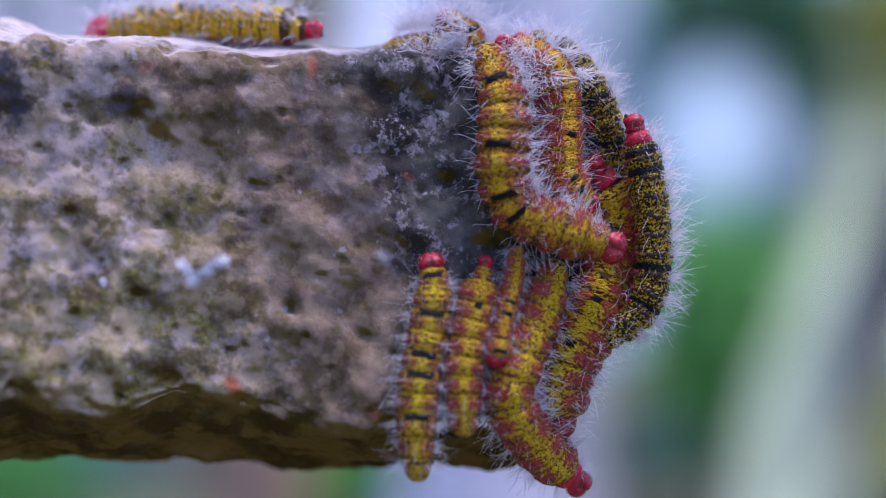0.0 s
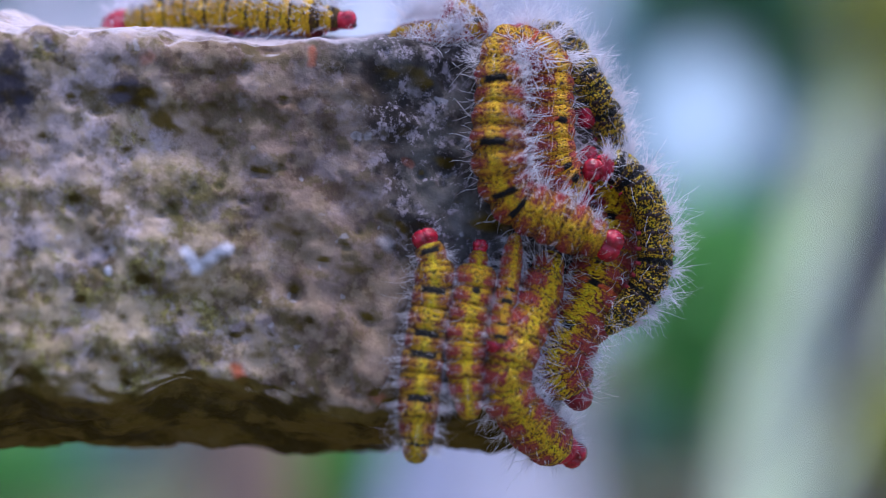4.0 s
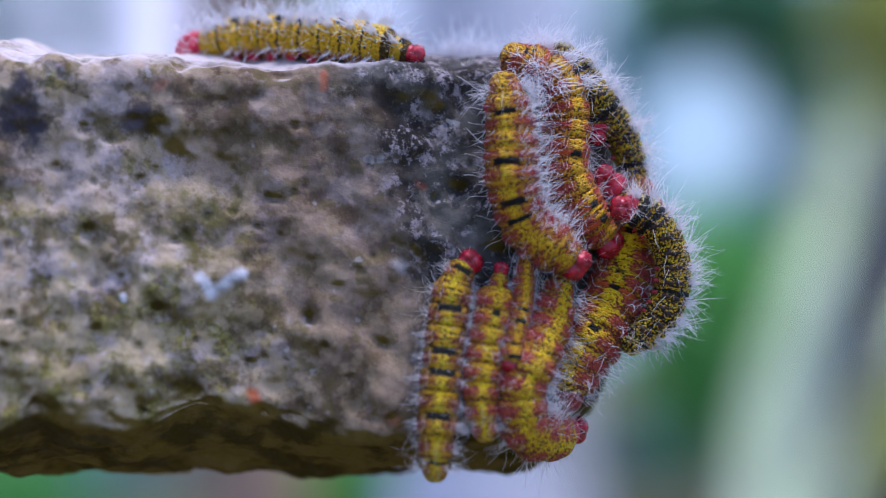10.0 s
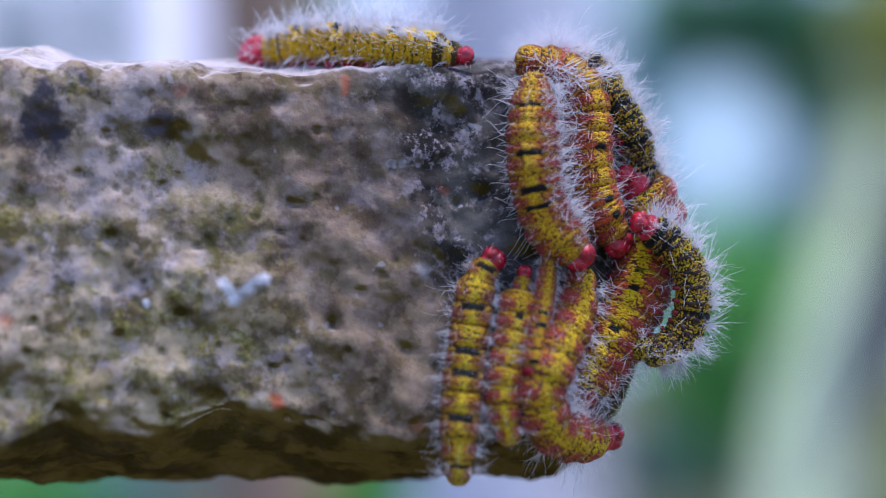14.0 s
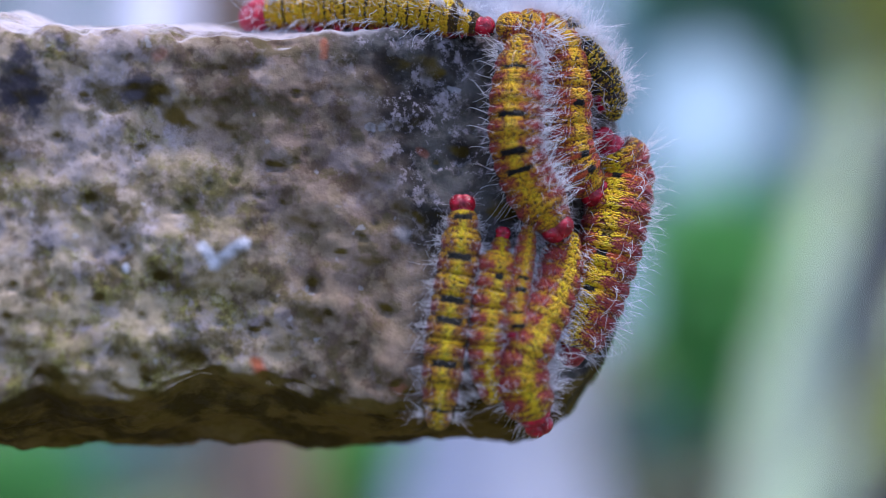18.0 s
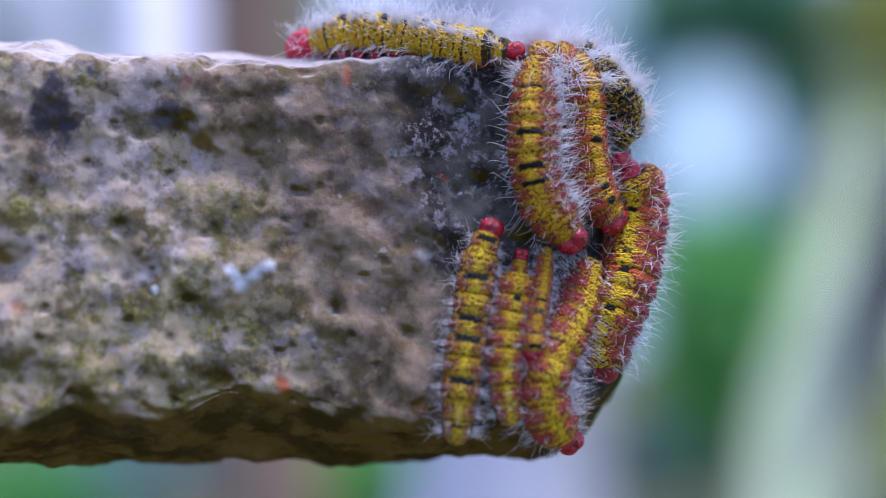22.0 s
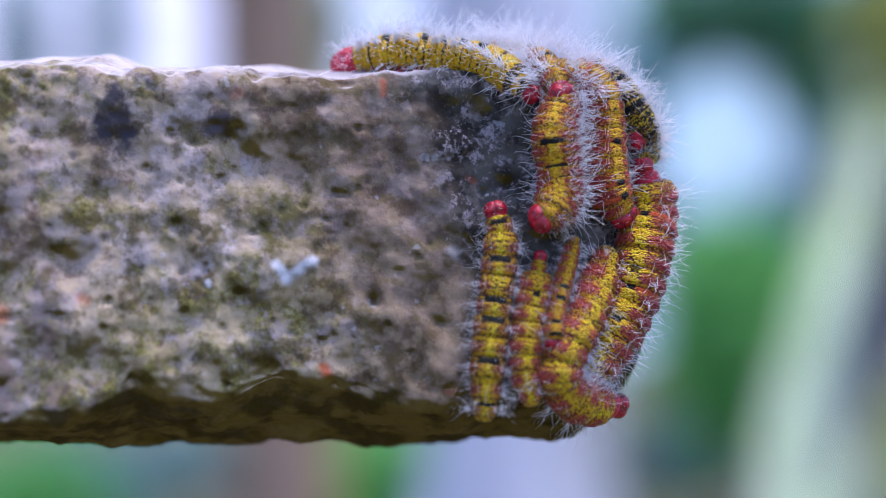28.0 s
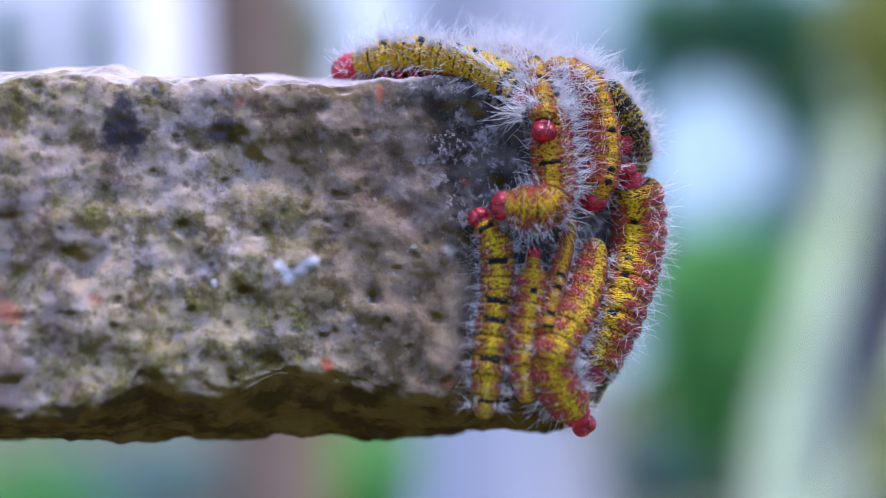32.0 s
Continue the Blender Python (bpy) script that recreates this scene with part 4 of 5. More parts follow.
key('F', 15.7, (30.1, -21.3, 4.1), (36.0, -19.0, 2.1), (40.2, -19.1, -2.6), (40.9, -19.2, -9.1), (39.6, -19.3, -15.2), (37.4, -19.3, -20.1))
key('F', 15.8, (30.5, -21.4, 2.8), (35.7, -19.1, -0.4), (38.4, -19.1, -5.6), (38.9, -19.2, -11.2), (37.7, -19.3, -17.3), (36.2, -19.4, -22.6))
key('F', 15.9, (30.3, -21.4, 1.6), (34.8, -19.1, -3.0), (35.9, -19.2, -9.5), (35.5, -19.3, -16.0), (34.9, -19.4, -22.6), (37.9, -19.4, -29.1))
key('F', 16, (31.7, -21.4, -5.1), (33.7, -19.2, -11.0), (32.8, -21.3, -17.9), (32.5, -21.7, -24.4), (34.8, -19.5, -31.2), (38.0, -19.6, -38.0))
key('F', 16.1, (29.4, -22.5, -40.5), (31.8, -22.2, -37.3), (35.0, -19.5, -34.4), (37.8, -19.5, -31.7), (40.7, -19.4, -28.4), (43.7, -19.4, -25.1))
key('G', 0, (4.2, -24.2, -3.0), (4.9, -24.8, -8.7), (4.0, -25.7, -15.4), (2.9, -26.7, -22.6), (2.7, -27.5, -28.9), (3.0, -28.2, -35.5))
key('G', 5, (2.9, -24.1, -0.9), (4.8, -24.6, -6.8), (4.0, -25.6, -14.1), (3.0, -26.5, -21.4), (2.5, -27.5, -28.6), (2.1, -28.3, -35.3))
key('G', 7, (4.7, -23.8, 0.0), (4.6, -24.5, -5.5), (3.8, -25.4, -12.4), (3.2, -26.4, -20.1), (2.5, -27.3, -27.3), (2.0, -28.2, -34.5))
key('G', 9, (8.3, -23.5, -1.5), (5.7, -24.3, -5.4), (4.4, -25.3, -12.7), (3.6, -26.3, -20.0), (2.9, -27.3, -27.7), (2.6, -28.2, -34.9))
key('G', 13, (8.8, -23.4, -0.8), (5.6, -24.2, -4.5), (4.3, -25.2, -11.8), (3.3, -26.3, -20.0), (2.6, -27.3, -27.1), (2.4, -28.2, -34.7))
key('G', 16.5, (6.9, -23.4, 1.3), (6.3, -24.1, -4.2), (5.1, -25.2, -12.0), (3.6, -26.3, -19.7), (2.8, -27.2, -26.9), (2.4, -28.1, -33.6))
key('G', 18, (6.5, -23.3, 2.4), (6.4, -24.0, -3.3), (5.1, -25.1, -11.1), (3.8, -26.1, -18.8), (2.9, -27.1, -26.0), (2.3, -27.9, -31.8))
key('G', 21, (7.9, -23.1, 2.2), (6.4, -23.9, -2.7), (4.9, -25.0, -10.1), (3.5, -26.1, -18.0), (2.5, -27.1, -25.3), (2.0, -27.9, -31.7))
key('G', 23, (8.4, -23.0, 2.5), (6.0, -23.9, -2.7), (4.8, -25.0, -10.3), (3.5, -26.1, -18.3), (2.5, -27.1, -25.3), (2.0, -27.8, -31.0))
key('G', 26, (6.9, -23.0, 4.7), (5.7, -23.8, -1.0), (4.4, -24.9, -8.9), (3.3, -26.0, -16.8), (2.2, -27.0, -24.6), (1.6, -27.8, -30.9))
key('G', 28.5, (3.7, -23.3, 5.4), (5.2, -23.8, -0.6), (4.5, -24.9, -8.8), (3.4, -26.0, -17.0), (2.5, -27.0, -24.6), (2.1, -27.8, -30.8))
key('G', 32, (2.1, -23.6, 4.0), (5.3, -23.9, -1.8), (5.6, -24.9, -9.8), (4.5, -25.9, -17.8), (3.3, -26.9, -25.1), (2.6, -27.8, -31.7))
key('H', 0, (13.1, -23.6, -2.6), (11.9, -24.5, -8.9), (10.7, -25.4, -15.3), (9.9, -26.2, -21.6), (10.3, -27.0, -28.3))
key('H', 5, (12.1, -23.7, -2.5), (11.3, -24.6, -9.4), (10.1, -25.6, -16.7), (10.0, -26.4, -23.1), (10.6, -27.0, -28.5))
key('H', 9, (13.1, -23.6, -2.7), (12.2, -24.5, -9.1), (10.8, -25.5, -16.4), (10.0, -26.5, -23.6), (10.5, -27.0, -28.6))
key('H', 13, (13.5, -23.4, -2.7), (12.0, -24.6, -10.0), (10.6, -25.7, -17.3), (9.7, -26.5, -23.6), (10.5, -27.0, -28.5))
key('H', 16.5, (12.8, -23.6, -2.4), (11.8, -24.6, -9.7), (10.4, -25.6, -17.0), (9.6, -26.5, -23.3), (10.2, -27.0, -28.3))
key('H', 18, (13.1, -23.6, -2.4), (12.1, -24.5, -8.8), (10.9, -25.5, -16.1), (10.2, -26.3, -22.5), (10.9, -26.9, -27.9))
key('H', 21, (12.6, -23.6, -2.3), (11.5, -24.7, -9.8), (10.1, -25.7, -17.2), (9.7, -26.5, -23.6), (10.2, -27.1, -28.6))
key('H', 23, (13.6, -23.2, -2.3), (12.1, -24.5, -9.4), (10.8, -25.6, -16.9), (10.5, -26.4, -23.5), (11.3, -26.9, -28.2))
key('H', 26, (13.3, -23.5, -3.0), (11.7, -24.7, -10.5), (10.6, -25.8, -18.3), (10.0, -26.7, -25.2), (10.7, -27.0, -28.6))
key('H', 28.5, (12.4, -23.8, -3.2), (11.2, -24.8, -10.4), (9.8, -25.9, -18.6), (9.4, -26.6, -24.2), (10.1, -27.0, -28.2))
key('H', 32, (12.7, -23.7, -3.0), (11.9, -24.7, -11.0), (10.7, -25.8, -18.4), (10.0, -26.6, -24.2), (10.4, -27.1, -29.0))
key('I', 0, (18.1, -22.1, -1.5), (17.3, -23.9, -7.0), (16.0, -26.0, -12.4), (15.4, -27.1, -16.4), (15.2, -27.4, -18.6))
key('I', 5, (17.7, -22.8, -2.0), (16.8, -24.7, -8.4), (15.7, -26.5, -13.9), (15.2, -27.3, -17.0), (15.0, -27.7, -19.0))
key('I', 9, (17.3, -23.3, -1.7), (16.8, -24.7, -8.1), (15.6, -26.5, -13.6), (15.1, -27.3, -16.7), (15.1, -27.6, -18.7))
key('I', 13, (17.1, -23.5, -1.7), (16.1, -25.4, -8.1), (15.1, -27.0, -13.5), (14.6, -27.7, -16.7), (14.6, -28.0, -18.9))
key('I', 16.5, (17.5, -23.0, -1.5), (16.4, -25.0, -7.9), (15.0, -27.0, -13.8), (14.6, -27.7, -16.8), (14.8, -27.9, -18.9))
key('I', 18, (17.2, -23.4, -2.4), (16.2, -25.3, -7.9), (15.1, -27.0, -13.8), (14.8, -27.6, -16.8), (15.1, -27.6, -19.0))
key('I', 21, (17.3, -23.4, -2.4), (16.1, -25.4, -8.9), (15.0, -27.1, -14.2), (14.7, -27.7, -16.9), (14.9, -27.7, -18.9))
key('I', 23, (16.9, -23.9, -2.8), (15.8, -25.8, -9.4), (14.9, -27.2, -14.5), (14.5, -27.9, -17.3), (14.6, -28.0, -19.2))
key('I', 26, (18.4, -21.7, -0.5), (16.1, -25.1, -6.5), (14.8, -27.1, -12.9), (14.4, -27.9, -16.8), (14.6, -28.1, -19.2))
key('I', 28.5, (18.8, -21.2, -1.2), (16.9, -24.4, -7.4), (15.1, -26.9, -13.5), (14.5, -27.8, -16.8), (14.7, -28.0, -19.3))
key('I', 32, (20.2, -19.4, 1.8), (18.1, -22.5, -4.7), (15.8, -26.2, -12.1), (14.6, -27.7, -16.3), (14.5, -28.1, -19.5))
key('J', 0, (24.0, -19.5, -5.1), (21.7, -21.6, -11.5), (18.6, -23.9, -18.8), (17.3, -24.4, -25.2), (21.9, -20.1, -31.9), (30.1, -12.9, -40.0))
key('J', 2, (23.3, -20.2, -5.6), (21.0, -22.4, -12.0), (17.8, -25.0, -18.8), (16.7, -25.2, -25.3), (21.5, -20.6, -32.4), (29.9, -13.0, -40.3))
key('J', 5, (23.6, -20.0, -6.6), (21.2, -22.3, -13.1), (17.9, -24.9, -19.5), (16.8, -25.1, -25.8), (20.4, -21.6, -31.9), (27.4, -15.2, -37.1))
key('J', 6, (23.2, -20.2, -5.4), (21.3, -22.0, -12.4), (18.0, -24.7, -18.8), (16.7, -25.1, -24.3), (18.2, -24.0, -30.8), (22.3, -20.2, -36.3))
key('J', 7, (23.1, -20.4, -6.3), (21.1, -22.2, -11.9), (18.3, -24.2, -18.3), (17.0, -24.6, -23.8), (18.0, -24.2, -29.8), (22.5, -19.6, -33.3))
key('J', 9, (22.6, -21.0, -7.3), (20.6, -22.8, -12.8), (17.8, -25.1, -19.1), (16.3, -25.5, -24.6), (18.3, -23.7, -30.2), (25.0, -16.9, -30.7))
key('J', 13, (22.9, -20.5, -5.5), (20.9, -22.4, -11.9), (17.5, -25.3, -18.2), (15.8, -25.9, -23.6), (19.2, -22.5, -29.5), (28.8, -12.8, -29.1))
key('J', 15.5, (21.9, -21.5, -4.8), (19.8, -23.4, -11.3), (16.4, -26.5, -17.6), (15.4, -26.2, -23.0), (19.3, -22.4, -29.6), (26.7, -15.6, -34.2))
key('J', 16.5, (23.8, -19.7, -6.2), (21.1, -22.3, -13.5), (17.7, -25.3, -20.3), (15.7, -26.2, -25.2), (16.8, -25.6, -30.3), (19.8, -22.5, -34.4))
key('J', 18, (23.5, -19.9, -5.3), (20.9, -22.5, -12.6), (17.5, -25.5, -19.4), (15.7, -26.1, -24.4), (16.9, -25.5, -29.8), (18.8, -23.5, -34.3))
key('J', 21, (23.6, -19.9, -6.3), (21.0, -22.4, -12.7), (17.4, -25.6, -19.6), (15.6, -26.2, -24.6), (17.0, -25.5, -30.7), (19.2, -23.1, -35.2))
key('J', 23, (25.0, -18.4, -5.8), (22.3, -21.0, -12.5), (18.2, -24.6, -19.9), (16.3, -25.5, -25.0), (18.6, -23.3, -30.4), (23.3, -18.9, -33.6))
key('J', 26, (23.6, -19.8, -5.6), (21.3, -22.0, -12.6), (17.0, -26.1, -19.8), (14.7, -27.1, -25.2), (16.9, -25.5, -29.7), (21.5, -20.7, -34.5))
key('J', 28.5, (24.7, -18.5, -4.5), (21.2, -22.2, -12.7), (17.2, -25.8, -19.7), (15.3, -26.6, -25.3), (19.4, -22.4, -30.0), (28.1, -13.9, -31.4))
key('J', 32, (24.4, -18.6, -3.7), (21.3, -22.0, -12.3), (16.5, -26.7, -20.1), (14.9, -26.9, -25.4), (18.0, -24.3, -30.9), (21.9, -20.6, -36.7))
key('M', 0, (22.0, -10.9, 33.3), (25.8, -11.3, 30.9), (28.6, -13.9, 27.0), (30.1, -14.0, 23.3), (30.7, -14.1, 20.0))
key('M', 5, (21.6, -11.5, 32.6), (25.4, -12.1, 30.3), (28.2, -14.2, 25.8), (29.7, -14.1, 22.0), (29.8, -14.3, 18.2))
key('M', 9, (21.2, -11.5, 32.9), (25.6, -11.3, 31.0), (28.3, -14.1, 25.9), (29.5, -14.1, 22.1), (29.7, -14.3, 18.6))
key('M', 13, (20.8, -11.2, 33.3), (25.6, -11.3, 30.9), (28.2, -14.1, 26.8), (29.7, -14.1, 23.0), (30.1, -14.2, 19.2))
key('M', 16.5, (21.7, -12.3, 31.6), (25.6, -11.9, 30.2), (28.3, -14.1, 26.1), (30.0, -14.1, 22.3), (30.8, -14.1, 19.0))
key('M', 18, (21.5, -12.0, 32.0), (25.3, -12.1, 30.1), (28.0, -14.2, 26.1), (29.9, -14.1, 22.2), (31.0, -14.1, 18.4))
key('M', 23, (21.9, -12.3, 31.4), (25.8, -12.5, 29.5), (28.6, -14.0, 25.8), (30.3, -14.0, 22.3), (31.3, -14.0, 18.4))
key('M', 26, (22.5, -11.3, 32.2), (26.1, -11.8, 30.1), (28.4, -14.0, 26.3), (30.2, -14.1, 22.0), (31.5, -14.0, 17.7))
key('M', 32, (22.7, -11.3, 32.1), (26.4, -11.9, 29.8), (28.8, -14.0, 25.1), (30.8, -14.0, 20.6), (31.4, -14.0, 16.7))

# the one that lets go drops to the ground and lies there
key("F", 16.2, (20, -4, -190), (27, -4, -185), (34, -3, -183), (40, -3, -186), (46, -2, -192), (51, -2, -198))
key("F", 16.5, (30, 0, -996), (37, 2, -996), (44, 5, -996), (50, 9, -996), (55, 14, -996), (58, 20, -996))
key("F", 32, (30, 0, -996), (37, 2, -996), (44, 5, -996), (50, 9, -996), (55, 14, -996), (58, 20, -996))

caterpillar("A", 3.9, "bright", "top", False, "yellow and black hairy caterpillar crawling along the stone's top edge", True, 10, snout=0.72, ruff=False)
caterpillar("E", 2.8, "rust", "back", False, "hairy maroon caterpillar on the top of the stone", False, 10, 1.5, 1.3, ruff=False)
haired = caterpillar("B", 4.5, "rust", "turned", False, "maroon and yellow caterpillar with dense white hair on the stone", False, 11, 0.9, ruff=False)
caterpillar("C", 4.4, "orange", "end", False, "orange and maroon hairy caterpillar hanging over the stone's end", False, 11, 0.75, ruff=False)
caterpillar("M", 3.0, "dark", "rim", False, "dark caterpillar with a red head tucked behind another", False, 9, 0.6)
caterpillar("D", 3.1, "dark", "rim", True, "dark black and yellow caterpillar curled over the stone's end", False, 10)
caterpillar("L", 5.6, "maroon", "facing", True, "broad maroon caterpillar with long side hairs on the broken end", True, 12, 0.68, 0.6, tail_size=0.6)
caterpillar("F", 3.2, "dark", "rim", True, "black and yellow caterpillar that loses its hold and drops", False, 11)
caterpillar("G", 3.5, "gold", "front", True, "yellow caterpillar with black bars upright on the stone face", False, 9, ruff=False)
caterpillar("H", 3.5, "maroon", "front", True, "faded maroon and yellow caterpillar upright on the stone face", False, 8, 0.9, 0.55, ruff=False)
caterpillar("I", 1.9, "rust", "front", False, "slender caterpillar squeezed between two others on the stone", False, 8, 1.0, 1.5, ruff=False)
caterpillar("J", 4.4, "maroon", "front", False, "stout yellow and maroon caterpillar reaching off the stone's lower corner", False, 10, snout=0.82)
# the lens is held sharp on the thick-haired caterpillar
cam.data.dof.focus_object = haired


# ---- the ant under the stone's edge ----
def ant():
    base = tagged(new("ant"), "tiny reddish brown ant under the edge of the stone", "ant")
    skin = plain("ant_shell", (0.12, 0.03, 0.015), 0.3, 0.5, 900, 0.3, 0.1, 0.0001)
    for name, y, size in (("abdomen", -0.75, (0.34, 0.5, 0.34)), ("thorax", 0.0, (0.2, 0.38, 0.2)), ("head", 0.62, (0.27, 0.26, 0.24))):
        bm = bmesh.new()
        blob(bm, (0, y * MM, 0), tuple(q * MM for q in size), 0, 12, 8)
        part(name, bm, skin, base)
    for side in (-1, 1):
        for k, y in enumerate((-0.2, 0.0, 0.2)):
            bm = bmesh.new()
            dots = [Vector((0.12 * side, y, 0.0)), Vector((0.75 * side, y + (k - 1) * 0.45, 0.35)), Vector((1.15 * side, y + (k - 1) * 0.9, -0.5))]
            rows = [[bm.verts.new((p + Vector((0, 0.05 * math.cos(q * 2.094), 0.05 * math.sin(q * 2.094)))) * MM) for q in range(3)] for p in dots]
            grid_faces(bm, rows)
            part("leg", bm, skin, base)
        bm = bmesh.new()
        dots = [Vector((0.1 * side, 0.8, 0.1)), Vector((0.35 * side, 1.15, 0.25)), Vector((0.45 * side, 1.6, 0.05))]
        rows = [[bm.verts.new((p + Vector((0.035 * math.cos(q * 2.094), 0, 0.035 * math.sin(q * 2.094)))) * MM) for q in range(3)] for p in dots]
        grid_faces(bm, rows)
        part("feeler", bm, skin, base)
    way = [(0, 24, 14, -37.5), (13, 24, 14, -37.5), (15.5, 23.4, -2.0, -36.1), (15.8, 22.1, -2.0, -37.9), (16, 21.6, -2.0, -38.3), (16.2, 20.2, -2.0, -38.7), (16.6, 18.7, -2.0, -39.4), (18, 13.7, -2.0, -39.2), (19.5, 9.4, -2.0, -36.8), (24, -20, 22, -41.0), (32, -20, 22, -41.0)]
    MOVERS.append((base, [(t, pose(x * MM, y * MM, z * MM, 0, 180, 90)) for t, x, y, z in way]))


ant()


# ---- the garden behind ----
TRUNKS, TOPS = [], []


def at(px, py, far):
    """A place far metres ahead of the middle of the path, by its share of the view."""
    return Vector(((px - 784) / 2926 * far, far - 0.293, (441 - py) / 2926 * far))


def bark(name, a, b, scale):
    m = Mat(name, 0.9, 0.15)
    x, y, z = m.xyz()
    n = m.noise(scale, 5, 0.65, m.node("ShaderNodeMapping", Vector=m.coord, Scale=(1, 1, 0.3)).outputs[0])
    return m.done(m.mix(m.step(n, 0.35, 0.65), a, b), n, 0.8, 0.02)


def trunk(name, material, low, high, r0, r1, label, parent=None, bends=()):
    """A tapered, slightly uneven stem from low to high, by way of the bends."""
    bm = bmesh.new()
    rows = []
    for i in range(25):
        u = i / 24
        c = glide([low, *bends, high], u)
        r = r0 + (r1 - r0) * u
        if u < 0.08:
            r *= 1 + (0.08 - u) * 5
        row = []
        for k in range(20):
            a = 2 * math.pi * k / 20
            f = r * (1 + 0.10 * noise.noise(Vector((math.cos(a) * 1.5, math.sin(a) * 1.5, u * 9 + r0 * 50))))
            row.append(bm.verts.new(c + Vector((f * math.cos(a), f * math.sin(a), 0))))
        rows.append(row)
    grid_faces(bm, rows)
    bm.faces.new(rows[0][::-1])
    bm.faces.new(rows[-1])
    if parent in TRUNKS and name == "trunk":
        TOPS.append(high)
    return part(name, bm, material, parent)


def leaf_cloud(clumps, count, size, material, parent, seed, name="crown"):
    """Many single leaves gathered in uneven clumps: (centre, radii)."""
    rnd = random.Random(seed)
    verts, faces = [], []
    for c, rad in clumps:
        for _ in range(count):
            d = Vector((rnd.gauss(0, 0.5), rnd.gauss(0, 0.5), rnd.gauss(0, 0.5)))
            p = c + Vector((d.x * rad[0], d.y * rad[1], d.z * rad[2]))
            u = Vector((rnd.gauss(0, 1), rnd.gauss(0, 1), rnd.gauss(0, 0.6))).normalized()
            v = u.cross(Vector((rnd.gauss(0, 1), rnd.gauss(0, 1), rnd.gauss(0, 1)))).normalized()
            s = size * rnd.uniform(0.6, 1.3)
            n = len(verts)
            w = u.cross(v) * (0.12 * s)
            verts += [p - u * s, p + v * (0.38 * s) + w, p + u * s, p - v * (0.38 * s) + w]
            faces += [(n, n + 1, n + 2), (n, n + 2, n + 3)]
    me = bpy.data.meshes.new(name)
    me.from_pydata(verts, [], faces)
    me.materials.append(material)
    return part(name, me, None, parent)


def leaf_material(name, a, b):
    m = Mat(name, 0.5, 0.4)
    rnd = m.node("ShaderNodeNewGeometry").outputs["Random Per Island"]
    t = m.node("ShaderNodeBsdfTranslucent", Color=(*(1.2 * q for q in b), 1))
    x = m.node("ShaderNodeMixShader", Fac=0.35)
    m.put(x.inputs[1], m.b.outputs[0])
    m.put(x.inputs[2], t.outputs[0])
    m.put(m.t.nodes["Material Output"].inputs[0], x.outputs[0])
    return m.done(m.mix(rnd, a, b))


GREEN = leaf_material("green_leaves", (0.08, 0.31, 0.07), (0.22, 0.53, 0.14))
DEEP = leaf_material("deep_green_leaves", (0.05, 0.17, 0.09), (0.12, 0.30, 0.15))
OLIVE = leaf_material("mossy_leaves", (0.20, 0.22, 0.03), (0.40, 0.42, 0.08))
# the haze of distance is painted into these two paler, bluer leaf colours
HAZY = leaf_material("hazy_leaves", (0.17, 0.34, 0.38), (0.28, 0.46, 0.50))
TEAL = leaf_material("haze_blue_leaves", (0.10, 0.22, 0.22), (0.18, 0.32, 0.30))

# ground, one sheet to the horizon
bm = bmesh.new()
bmesh.ops.create_grid(bm, x_segments=60, y_segments=60, size=400)
g = Mat("grassy_soil", 0.95, 0.1)
n1, n2 = g.noise(0.6, 4), g.noise(14, 5)
gm = g.done(g.mix(g.step(n1, 0.32, 0.55), g.mix(n2, (0.05, 0.09, 0.03), (0.12, 0.18, 0.06)), g.mix(n2, (0.08, 0.065, 0.045), (0.17, 0.14, 0.10))), n2, 0.6, 0.05)
ground = tagged(new("ground", mesh_of("ground", bm, gm)), "dry garden soil with patches of grass", "ground", kind="structure")
ground.location = (0, 0, -1.0)

# bright hazy distance
bm = bmesh.new()
rows = []
for z in (-3.0, 9.0):
    rows.append([bm.verts.new((-16 + 32 * i / 40, 15.0 - 0.012 * (-16 + 32 * i / 40) ** 2, z)) for i in range(41)])
grid_faces(bm, rows, False)
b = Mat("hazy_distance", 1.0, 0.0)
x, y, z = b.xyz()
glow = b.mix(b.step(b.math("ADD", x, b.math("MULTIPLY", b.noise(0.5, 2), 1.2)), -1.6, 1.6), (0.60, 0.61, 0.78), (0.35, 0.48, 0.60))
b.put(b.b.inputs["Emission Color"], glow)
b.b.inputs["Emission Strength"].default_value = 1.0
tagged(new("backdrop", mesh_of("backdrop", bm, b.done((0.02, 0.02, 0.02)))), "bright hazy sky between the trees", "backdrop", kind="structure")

LAVENDER = bark("pale_smooth_bark", (0.62, 0.58, 0.66), (0.85, 0.80, 0.89), 6)
BROWN = bark("brown_bark", (0.24, 0.15, 0.11), (0.42, 0.28, 0.20), 20)
PALE = Mat("lichen_bark", 0.9, 0.15)
pn = PALE.noise(7, 4, 0.6, PALE.node("ShaderNodeMapping", Vector=PALE.coord, Scale=(1.6, 1.6, 0.5)).outputs[0])
pc = PALE.mix(PALE.step(pn, 0.35, 0.6), (0.50, 0.60, 0.30), (0.70, 0.77, 0.50))
pc = PALE.mix(PALE.step(PALE.noise(3.2, 3, 0.6, PALE.node("ShaderNodeMapping", Vector=PALE.coord, Scale=(2.6, 2.6, 0.8), Location=(0.4, 0, 0.2)).outputs[0]), 0.64, 0.76), pc, (0.26, 0.25, 0.29))
PALE = PALE.done(pc, pn, 0.8, 0.02)
STEM = plain("yellow_stem", (0.38, 0.33, 0.06), 0.6, 0.3, 20)


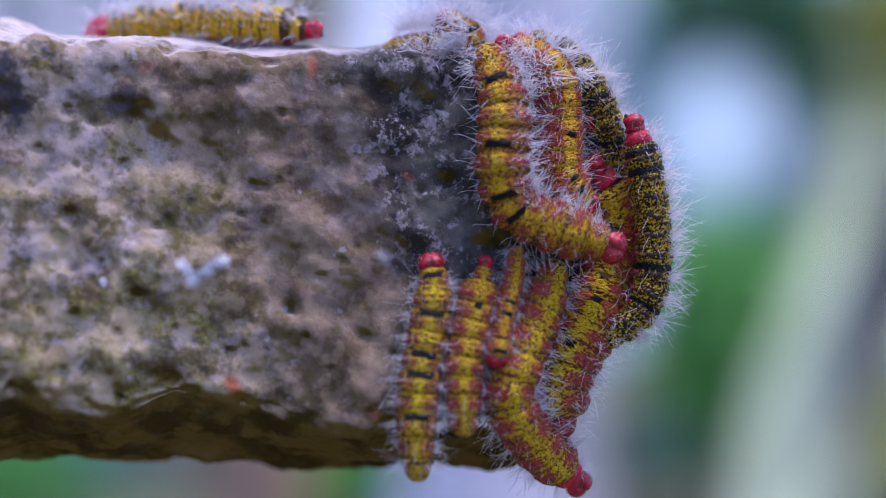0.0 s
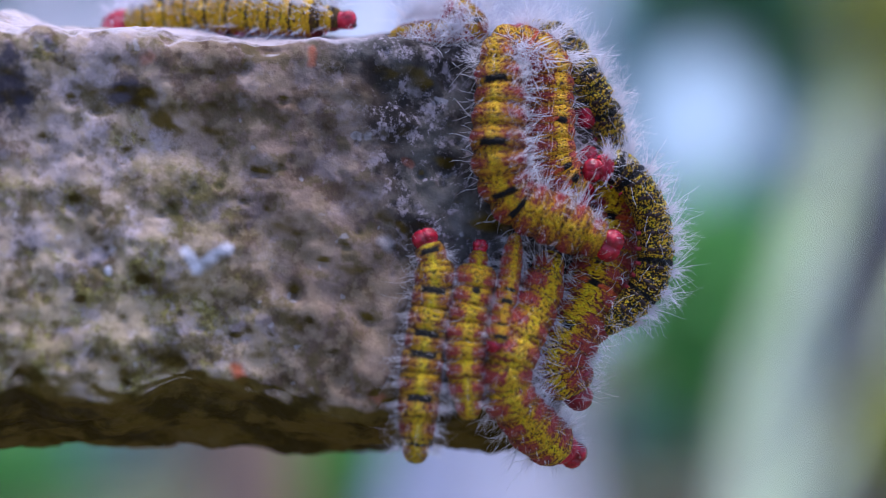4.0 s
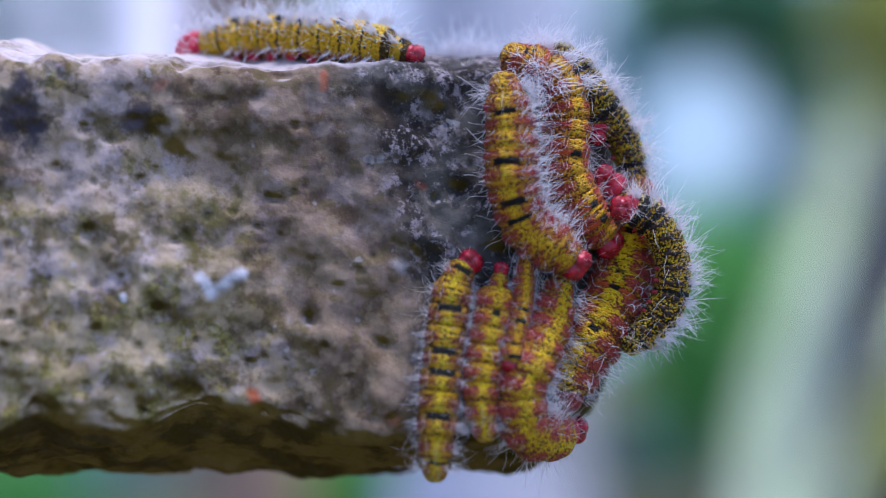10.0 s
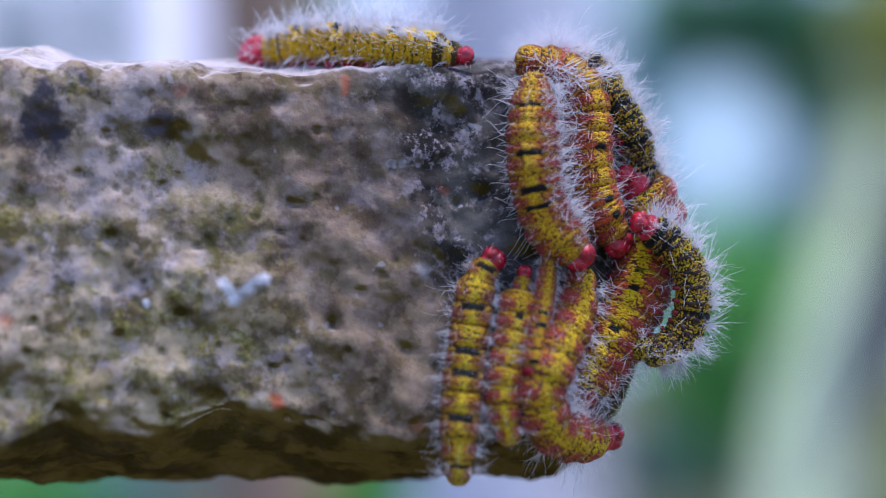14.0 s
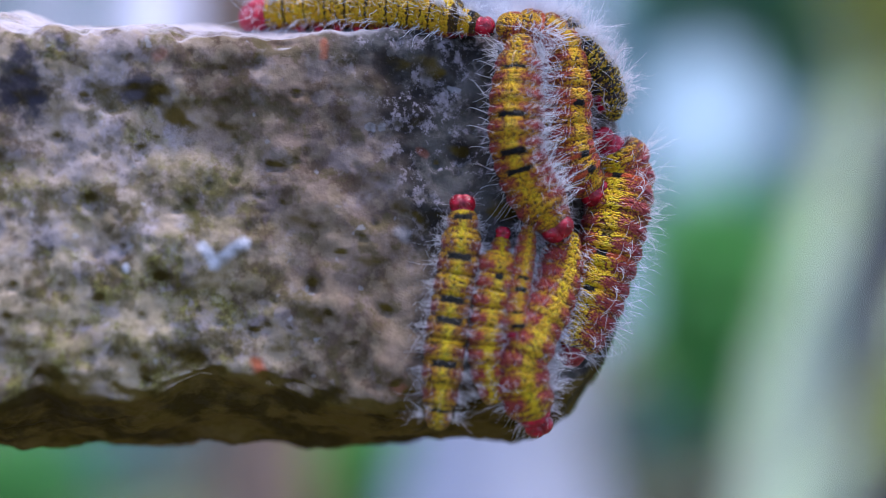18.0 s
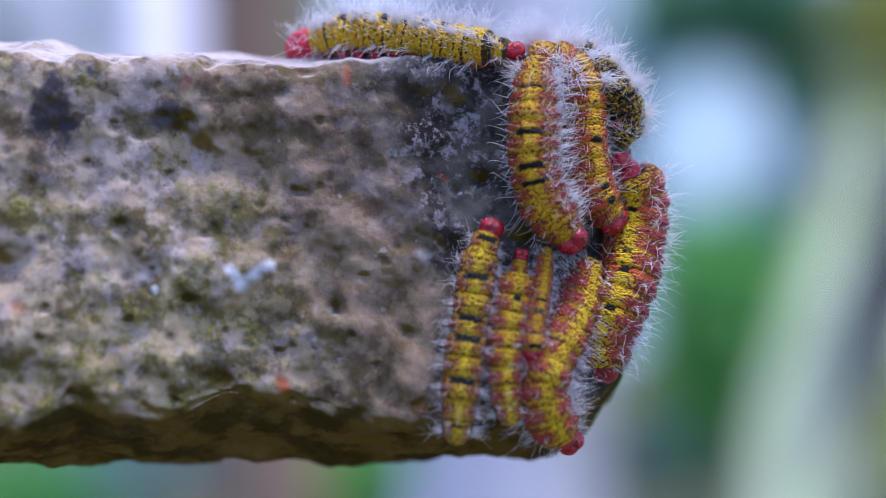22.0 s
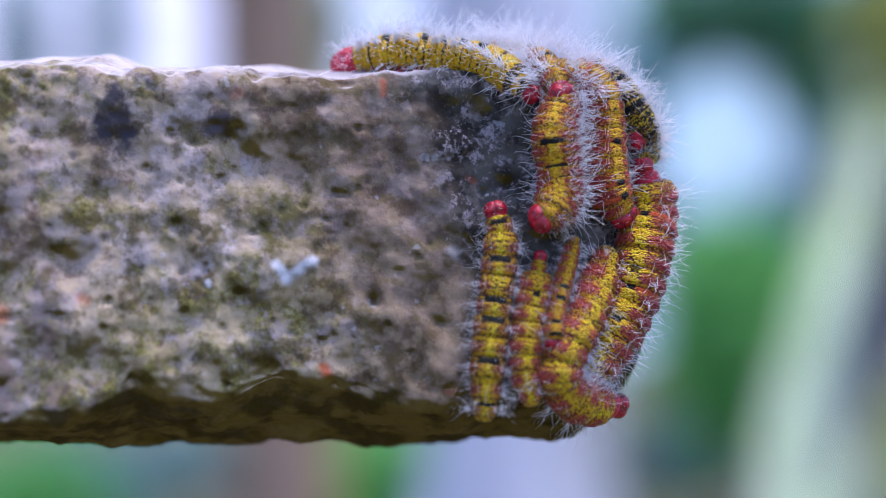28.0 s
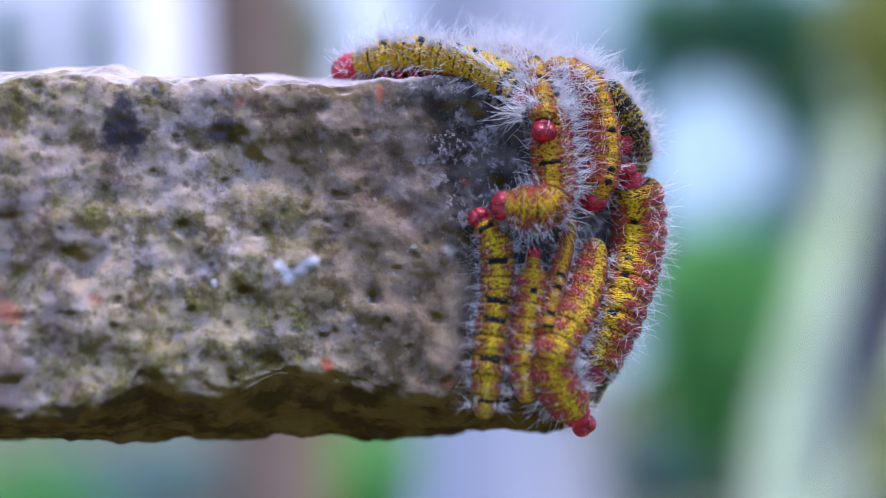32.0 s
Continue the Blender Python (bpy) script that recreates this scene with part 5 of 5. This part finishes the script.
def tree(label, category="tree"):
    t = new("tree")
    TRUNKS.append(t)
    return tagged(t, label, category, "trees in the garden")


far = 4.2
t = tree("broad pale grey tree trunk behind the stone")
t.location = (0, 0, 0)
trunk("trunk", LAVENDER, at(915, 441, far) + Vector((0, 0, -1.0)), at(905, 441, far) + Vector((-0.05, 0, 4.6)), 0.245, 0.225, "", t)
t = tree("slender brown tree trunk in the garden")
trunk("trunk", BROWN, at(490, 441, 3.0) + Vector((0.02, 0, -1.0)), at(430, 441, 3.0) + Vector((-0.12, 0, 3.9)), 0.10, 0.09, "", t)
t = tree("leaning tree trunk covered in pale green lichen")
trunk("trunk", PALE, at(1375, 1320, 3.3), at(1660, -900, 4.9), 0.086, 0.030, "", t, [at(1384, 1000, 3.45), at(1402, 740, 3.62), at(1466, 480, 3.8), at(1545, 210, 4.0), at(1605, -200, 4.3)])
trunk("limb", PALE, at(1410, 1080, 3.4), at(1720, 430, 3.9), 0.040, 0.026, "", t, [at(1492, 890, 3.55), at(1600, 690, 3.7)])
t = tree("dark violet brown trunk beside the lichen trunk")
trunk("trunk", bark("dark_bark", (0.05, 0.043, 0.05), (0.20, 0.18, 0.21), 4), at(1618, 441, 4.3) + Vector((-0.02, 0, -1.0)), at(1640, 441, 4.3) + Vector((0.05, 0, 3.0)), 0.105, 0.085, "", t)
t = tree("slender violet grey tree trunk behind the lichen trunk")
trunk("trunk", bark("violet_bark", (0.40, 0.38, 0.48), (0.62, 0.60, 0.73), 5), at(1520, 441, 4.6) + Vector((-0.05, 0, -1.0)), at(1520, 441, 4.6) + Vector((0.25, 0, 3.4)), 0.075, 0.06, "", t)


def limbs_and_crown(t, top, spread, material, seed):
    """Limbs that fan out from the top of a trunk, each with its share of leaves."""
    rnd = random.Random(seed)
    clumps = []
    for k in range(6):
        a = 1.047 * k + rnd.uniform(-0.3, 0.3)
        end = top + Vector((math.cos(a) * spread * rnd.uniform(0.6, 1), math.sin(a) * spread * rnd.uniform(0.6, 1), spread * rnd.uniform(0.5, 1.1)))
        bm = bmesh.new()
        rows = []
        for i in range(7):
            u = i / 6
            c = (top - Vector((0, 0, 0.1))).lerp(end, u) + Vector((0, 0, -0.15 * spread * math.sin(u * 3.14)))
            r = 0.045 * (1 - u) + 0.008
            rows.append([bm.verts.new(c + Vector((r * math.cos(q * 1.047), r * math.sin(q * 1.047), 0))) for q in range(6)])
        grid_faces(bm, rows)
        part("limb", bm, BROWN, t)
        clumps.append((end, (0.45 * spread, 0.45 * spread, 0.3 * spread)))
        clumps.append((top.lerp(end, 0.6) + Vector((0, 0, 0.25 * spread)), (0.35 * spread, 0.35 * spread, 0.25 * spread)))
    leaf_cloud(clumps, 90, 0.05 * spread, material, t, seed)


for t, top, spread in zip(TRUNKS, TOPS, (0.8, 0.8, 0.6, 0.5, 0.6)):
    limbs_and_crown(t, top, spread, GREEN, 40 + int(spread * 10))

s = tagged(new("sapling"), "thin yellow green sapling stem", "sapling")
trunk("trunk", STEM, at(585, 441, 2.4) + Vector((0, 0, -1.0)), at(560, 441, 2.4) + Vector((0, 0, 1.2)), 0.012, 0.009, "", s)


def shrub(name, label, clumps, count, size, material, seed):
    low = min(c.z for c, _ in clumps)
    s = tagged(new(name), label, name)
    c = sum((c for c, _ in clumps), Vector()) / len(clumps)
    trunk("trunk", BROWN, Vector((c.x, c.y, -1.0)), Vector((c.x, c.y, c.z)), 0.016, 0.008, "", s)
    leaf_cloud(clumps, count, size, material, s, seed)
    return s


def spot(px, py, w, h, far):
    k = far / 2926
    return at(px, py, far), (w * k, 0.25, h * k)


shrub("shrub", "dense green leafy shrub", [spot(1275, 580, 95, 160, 4.0), spot(1270, 660, 85, 110, 4.1), spot(1310, 500, 85, 80, 4.1)], 900, 0.06, GREEN, 1)
shrub("tree", "dark green leafy tree in the garden", [spot(1320, 20, 120, 80, 5.5), spot(1420, 50, 100, 110, 5.5), spot(1210, 10, 90, 70, 5.6)], 420, 0.06, DEEP, 2)
shrub("shrub", "green shrub low between the trunks", [spot(670, 860, 90, 120, 5.0)], 900, 0.05, GREEN, 3)
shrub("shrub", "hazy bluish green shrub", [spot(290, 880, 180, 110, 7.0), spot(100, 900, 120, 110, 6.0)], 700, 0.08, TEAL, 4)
shrub("shrub", "green shrub by the pale trunk", [spot(40, 880, 110, 90, 4.6)], 700, 0.05, GREEN, 5)
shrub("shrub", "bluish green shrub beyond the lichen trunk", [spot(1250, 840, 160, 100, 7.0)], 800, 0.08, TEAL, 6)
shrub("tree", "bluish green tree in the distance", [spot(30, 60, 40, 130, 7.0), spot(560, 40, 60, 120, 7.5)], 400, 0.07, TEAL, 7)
shrub("tree", "deep green tree behind the leaning trunk", [spot(1440, 110, 60, 110, 6.0)], 420, 0.06, DEEP, 10)
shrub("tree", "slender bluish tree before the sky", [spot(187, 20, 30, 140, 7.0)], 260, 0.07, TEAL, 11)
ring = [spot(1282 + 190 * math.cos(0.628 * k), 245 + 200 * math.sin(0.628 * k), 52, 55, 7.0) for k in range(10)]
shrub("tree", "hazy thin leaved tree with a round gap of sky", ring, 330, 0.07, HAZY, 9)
shrub("tree", "mossy green tree beside the leaning trunk", [spot(1592, 50, 48, 150, 3.4), spot(1640, 810, 40, 80, 3.0)], 700, 0.035, OLIVE, 8)


# ---- what moves ----
def motions():
    for ob, rows in MOVERS:
        rows = list(rows)
        if rows[-1][0] < 32:
            rows.append((32, rows[-1][1]))
        walk(ob, rows)


motions()
